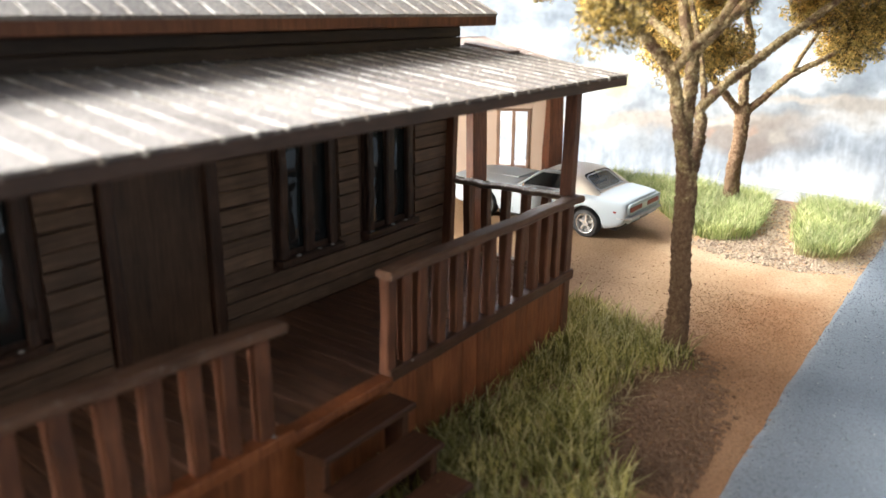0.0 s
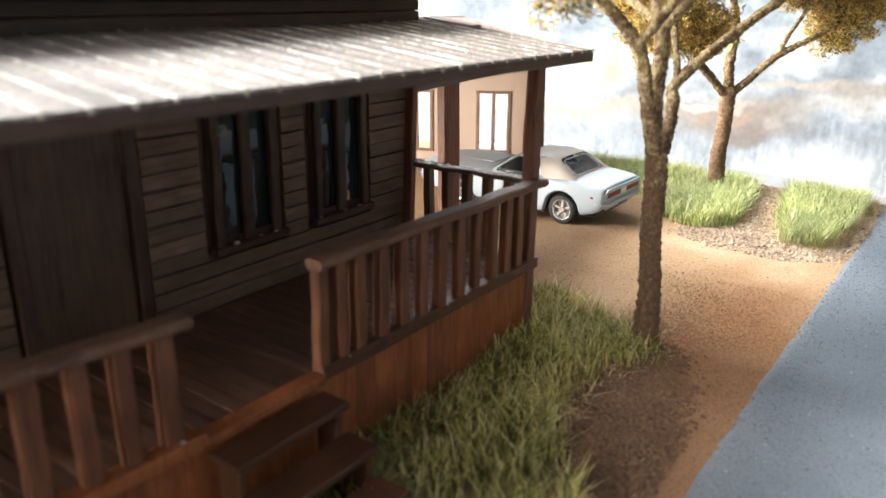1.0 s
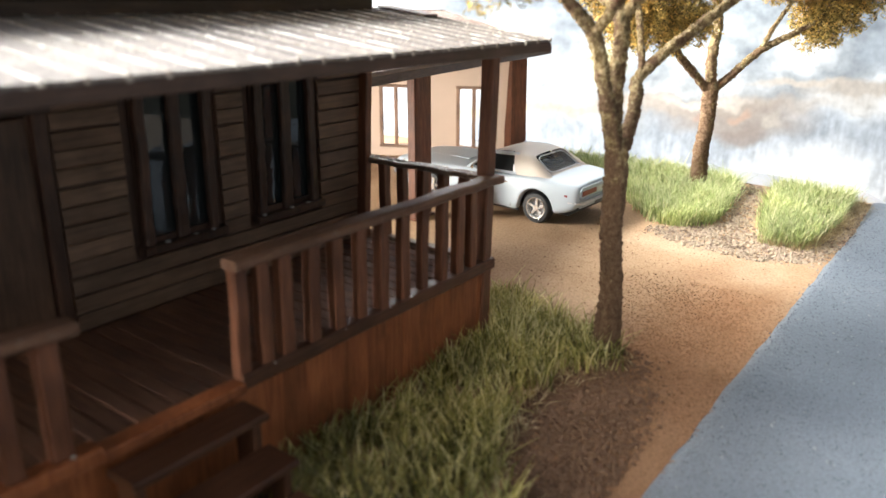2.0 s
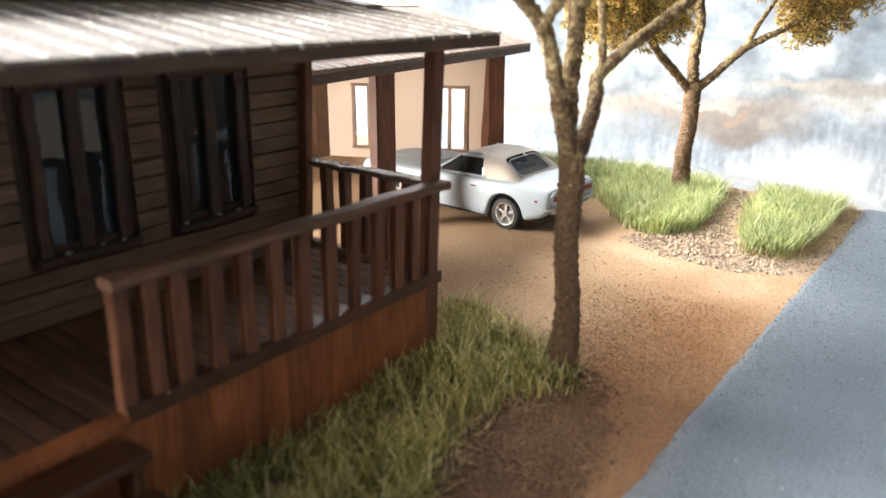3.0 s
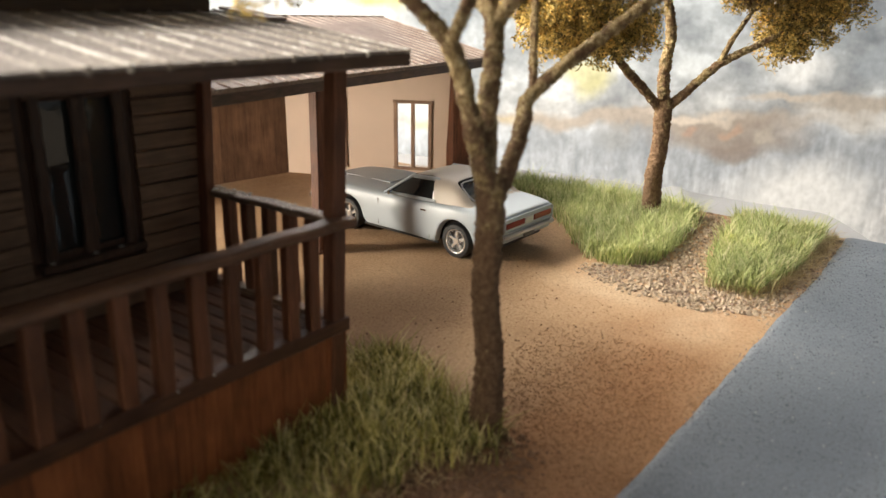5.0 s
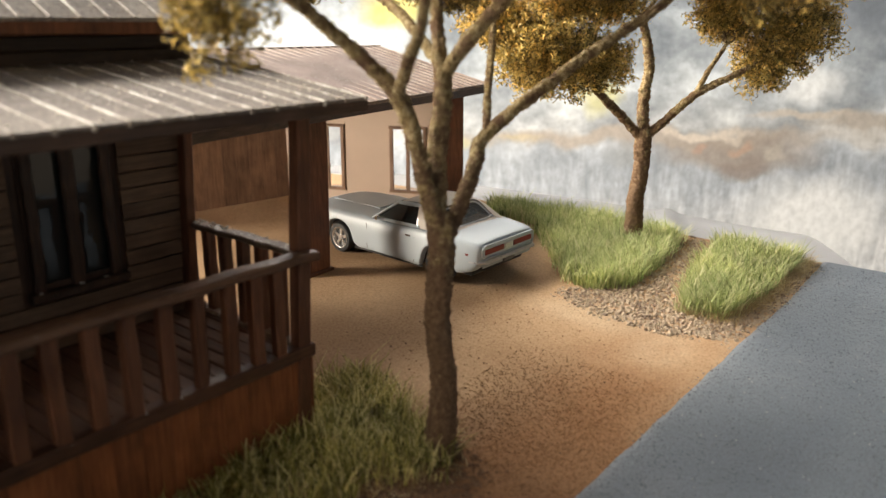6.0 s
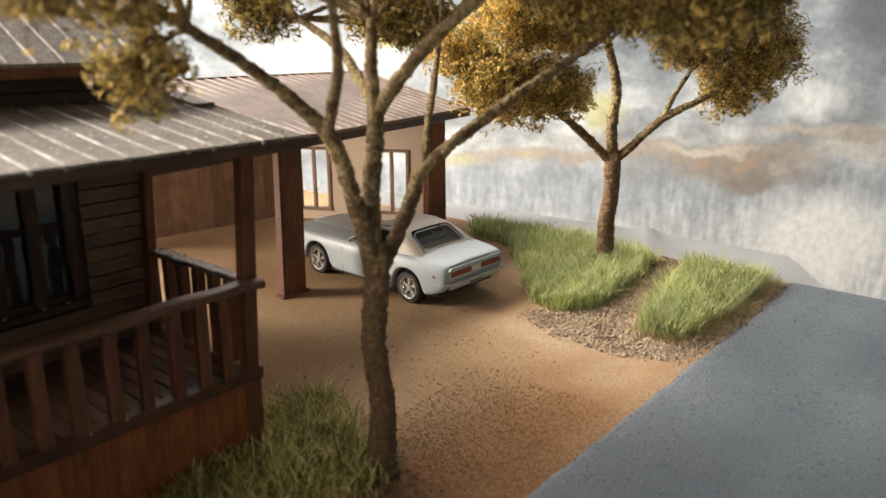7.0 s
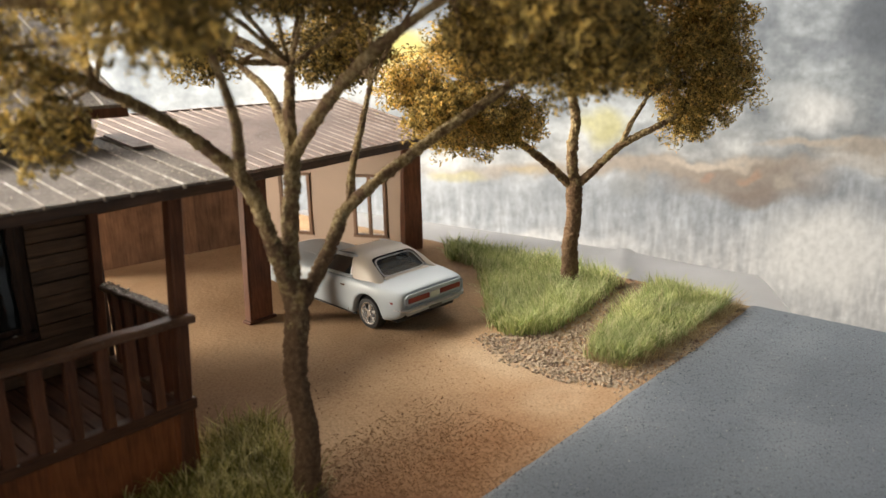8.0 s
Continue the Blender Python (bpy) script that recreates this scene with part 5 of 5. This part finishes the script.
near_clumps = [
    (136, 66, 79, 7.5, 7.5, 11), (122, 58, 88, 11, 11, 7.5), (150, 82, 99, 14, 14, 10), (140, 40, 93, 12, 12, 9.5),
    (189, 107, 85, 9.5, 9.5, 9.5), (214, 90, 84, 15, 14, 10), (205, 33, 87, 17, 14, 10), (203, 18, 85, 16, 12, 10), (184, 12, 94, 16, 12, 9),
    (228, 52, 90, 16, 16, 11), (172, 62, 100, 24, 22, 10), (200, 70, 98, 20, 20, 10), (165, 104, 98, 14, 12, 9),
]
tree("roadside_tree", 173, 60, [
    ([(173, 60, -0.5), (172.5, 60, 3), (173.6, 60.3, 14), (172.4, 60.8, 26), (174.6, 61.6, 38), (175.6, 62.6, 44)], [3.6, 2.75, 2.2, 2.15, 2.25, 2.0]),
    ([(174.8, 61.8, 39), (172.6, 62.8, 47), (171.0, 64, 55), (167.8, 65.3, 64), (160, 70.5, 73), (147, 71, 81), (136, 68, 86)], [1.8, 1.7, 1.5, 1.45, 1.15, 0.9, 0.6]),
    ([(167.8, 65.3, 63.5), (164, 60, 69), (159, 53, 76), (150, 45, 88)], [1.1, 1.0, 0.85, 0.5]),
    ([(174.8, 62.4, 42), (176, 63.6, 54), (178, 64, 64), (180.5, 67, 72), (184, 70, 82)], [1.6, 1.75, 1.55, 1.3, 0.9]),
    ([(178.6, 64.6, 66), (180, 56, 76), (178, 42, 85), (176, 24, 93)], [1.25, 1.2, 1.0, 0.6]),
    ([(179, 65.4, 67.5), (188, 82, 76), (192, 98, 82)], [1.1, 0.95, 0.6]),
    ([(175.5, 62, 38.5), (181, 62.2, 44.5), (187, 63.4, 50.5), (191.8, 64.3, 55), (204, 54.5, 66.5), (216, 45, 76), (226, 38, 85)], [1.55, 1.5, 1.4, 1.3, 1.15, 0.95, 0.6]),
    ([(191.8, 64.3, 54.5), (194, 66, 60), (201, 70, 68), (211, 76, 78)], [0.95, 0.85, 0.75, 0.5]),
], near_clumps, 11, 950, 1.2, M_LEAF, "roadside tree with rough brown bark and golden brown curled foliage",
    [((136, 68, 86), (0, 1)), ((147, 71, 81), (0, 2)), ((150, 45, 88), (1, 3)), ((184, 70, 82), (10, 11, 12)), ((176, 24, 93), (6, 7, 8)), ((192, 98, 82), (4, 5, 12)), ((226, 38, 85), (6, 9)), ((211, 76, 78), (5, 11))],
    [(175, 60, 116, 40, 38, 14), (205, 45, 112, 30, 30, 14), (200, 85, 110, 30, 28, 14), (150, 60, 108, 26, 26, 12), (180, 30, 110, 26, 22, 12)])

far_clumps = [
    (263, 92, 64, 19, 17, 13), (250, 100, 73, 13, 13, 10), (277, 84, 62, 12, 12, 10), (288, 92, 80, 18, 18, 11),
    (333, 55, 61, 13, 13, 13), (338, 47, 71, 14, 14, 14), (322, 66, 74, 12, 12, 10), (328, 62, 78, 14, 14, 11), (312, 76, 90, 22, 22, 12), (338, 54, 88, 17, 17, 14),
    (270, 96, 82, 16, 16, 10), (249, 90, 66, 12, 12, 10),
]
tree("bank_tree", 310, 84, [
    ([(310, 84, -0.5), (310.3, 84, 4), (309.6, 84, 16), (311, 83.6, 26), (310.4, 83.4, 35), (310.2, 83.4, 40)], [3.6, 2.9, 2.6, 2.5, 2.7, 2.2]),
    ([(310.2, 83.6, 36), (305.5, 87.5, 42), (297, 91.5, 49.5), (280, 91, 58), (266, 92, 66)], [1.7, 1.6, 1.35, 1.0, 0.7]),
    ([(310.2, 83.4, 38), (309.4, 84, 48), (310.2, 83.4, 60), (308, 86, 74)], [2.1, 1.9, 1.7, 1.1]),
    ([(310.5, 83, 36.5), (313, 77, 43), (316.5, 69.5, 51), (322.5, 60, 57), (331, 53, 63)], [1.6, 1.45, 1.3, 1.1, 0.7]),
    ([(316.2, 70, 50), (317, 67.5, 57), (319, 63, 66)], [0.95, 0.85, 0.6]),
], far_clumps, 23, 800, 1.2, M_LEAF_B, "roadside bank tree with forked trunk and autumn brown curled foliage",
    [((280, 91, 58), (0, 2)), ((266, 92, 66), (0, 1, 10)), ((308, 86, 74), (3, 8)), ((331, 53, 63), (4, 5)), ((319, 63, 66), (6, 7, 9))],
    [(312, 78, 108, 30, 28, 14), (332, 58, 106, 22, 22, 14), (290, 88, 100, 22, 22, 12)])


# ---- grass, stones, clods ----
def grass(name, poly, count, low, high, lean, seed, mat, label, bare=0.0, thin=1.0):
    rng = np.random.default_rng(seed)
    xs, ys = [p[0] for p in poly], [p[1] for p in poly]
    v, f = [], []
    made = 0
    while made < count:
        x, y = rng.uniform(min(xs), max(xs)), rng.uniform(min(ys), max(ys))
        if not inside(x + rng.normal() * 1.0, y + rng.normal() * 1.0, poly):
            continue
        tuft = wavy(x, y, 5.0) + 0.6 * wavy(x, y, 15)
        if tuft < bare + rng.normal() * 0.2 - 0.4:
            continue
        a, h = rng.uniform(0, 2 * math.pi), rng.uniform(low, high) * (1 + 0.22 * tuft) * (1.25 if rng.uniform() < 0.12 else 1.0)
        out = (lean + abs(rng.normal()) * 0.35) * h
        bx, by = math.cos(a), math.sin(a)
        wx, wy, w = -by, bx, rng.uniform(0.1, 0.19) * thin
        z = ground_z(x, y) - 0.2
        i = len(v)
        for s, k in ((0.0, 1.0), (0.5, 0.85)):
            ox, oy, oz = x + bx * out * s * s, y + by * out * s * s, z + h * s
            v += [(ox - wx * w * k, oy - wy * w * k, oz), (ox + wx * w * k, oy + wy * w * k, oz)]
        v.append((x + bx * out, y + by * out, z + h * (0.98 - 0.15 * out / h)))
        f += [(i, i + 1, i + 3, i + 2), (i + 2, i + 3, i + 4)]
        made += 1
    me = bpy.data.meshes.new(name)
    me.from_pydata((np.array(v) * MM).tolist(), [], f)
    me.materials.append(mat)
    return tagged(new(name, me), label, "grass", kind="stuff")


near_lawn = [p if p[0] > 40 else (40, p[1]) for p in LAWN]
grass("lawn_grass", near_lawn, 14000, 2.4, 7.4, 0.4, 5, M_GRASS, "dry yellow green grass tufts beside the porch", 0.05, 1.1)
grass("bank_grass", BANK_A, 12500, 2.8, 7.8, 0.35, 6, M_GRASS_BRIGHT, "fresh green grass round the bank tree", -0.1, 1.25)
grass("verge_grass", BANK_B, 8000, 2.8, 7.8, 0.35, 8, M_GRASS_BRIGHT, "fresh green grass patch beside the road", -0.1, 1.25)
grass("dry_straw", [(262, 49), (262, 39), (288, 32.0), (328, 30.5), (328, 38), (290, 38), (268, 43), (268, 52)], 1800, 1.6, 3.8, 1.3, 9, M_STRAW, "pale dry straw lying along the verge", -0.2, 0.8)
grass("lawn_straw", [(118, 54), (128, 57), (150, 62), (168, 52), (180, 62), (190, 90), (176, 92), (176, 66), (150, 68), (124, 62)], 1000, 1.4, 3.2, 1.1, 10, M_STRAW, "pale dry blades at the edge of the lawn", -0.2, 0.8)


def stones(name, poly, count, low, high, seed, mat, label, category, level=None, stray=1.2, few_large=2.2):
    rng = random.Random(seed)
    xs, ys = [p[0] for p in poly], [p[1] for p in poly]
    bm = bmesh.new()
    made = 0
    v, f = [], []
    cube = [(-1, -1, -1), (1, -1, -1), (1, 1, -1), (-1, 1, -1), (-0.7, -0.7, 1), (0.7, -0.7, 1), (0.7, 0.7, 1), (-0.7, 0.7, 1)]
    quads = [(3, 2, 1, 0), (4, 5, 6, 7), (0, 1, 5, 4), (1, 2, 6, 5), (2, 3, 7, 6), (3, 0, 4, 7)]
    bm.free()
    while made < count:
        x, y = rng.uniform(min(xs), max(xs)), rng.uniform(min(ys), max(ys))
        if not inside(x + rng.gauss(0, stray), y + rng.gauss(0, stray), poly):
            continue
        s = low + (high - low) * rng.random() ** few_large
        m = Euler((rng.uniform(-0.6, 0.6), rng.uniform(-0.6, 0.6), rng.uniform(0, 6.3))).to_matrix()
        i = len(v)
        for c in cube:
            q = m @ Vector([k * s * rng.uniform(0.65, 1.1) for k in c])
            v.append((q.x + x, q.y + y, q.z * 0.8 + (ground_z(x, y) if level is None else level + 0.12 * wavy(x, y, 9)) + s * 0.35))
        f += [tuple(i + k for k in q) for q in quads]
        made += 1
    me = bpy.data.meshes.new(name)
    me.from_pydata((np.array(v) * MM).tolist(), [], f)
    me.materials.append(mat)
    return tagged(new(name, me), label, category, kind="stuff")


GRAVEL = [(257, 84), (250, 68), (247, 50), (254, 34), (290, 29.8), (330, 29.2), (330, 36), (290, 38), (268, 46), (276, 58), (292, 60), (328, 66), (328, 70), (292, 65), (274, 65), (265, 77)]
stones("gravel", GRAVEL, 4600, 0.16, 0.56, 31, M_STONE, "small tan crushed stones along the bank", "gravel", None, 2.0)
stones("dark_gravel", GRAVEL, 1500, 0.14, 0.5, 35, M_STONE_DARK, "darker crushed stones mixed along the bank", "gravel", None, 2.0)
CLODS = [(176, 58), (168, 52), (150, 44), (118, 40), (118, 50), (128, 60), (140, 64), (156, 63), (164, 55)]
stones("soil_clods", CLODS, 5200, 0.14, 0.58, 32, M_CLOD, "dark crumbled soil beside the grass", "soil", None, 3.0)
stones("soil_grit", [(112, 37), (180, 33.5), (262, 30.5), (255, 60), (262, 90), (236, 106), (190, 112), (174, 90), (180, 60), (150, 42)], 2600, 0.07, 0.18, 33, M_SOIL, "fine loose grit on the driveway", "grit", None, 4.0)
stones("coarse_grit", [(120, 37), (180, 34), (222, 33), (214, 50), (200, 66), (182, 72), (178, 58), (150, 42)], 8000, 0.09, 0.24, 38, M_SOIL, "coarser reddish soil grains near the road", "grit", None, 16.0, 1.6)
stones("dark_crumbs", [(180, 44), (240, 40), (250, 60), (258, 96), (236, 110), (185, 118), (174, 96)], 260, 0.08, 0.24, 37, M_CLOD, "few dark soil crumbs strewn on the driveway", "soil", None, 4.0)
ROAD_SPAN = [(120, 0), (200, -40), (325, -55), (328, 28.5), (250, 31), (190, 33.5), (120, 35)]
stones("road_grit", ROAD_SPAN, 700, 0.05, 0.16, 34, M_CHIP, "pale grit scattered on the asphalt", "grit", 0.5)
stones("dark_road_grit", ROAD_SPAN, 22000, 0.06, 0.18, 36, M_ROADGRIT, "dark grains standing up from the asphalt", "grit", 0.5, 1.2, 2.6)
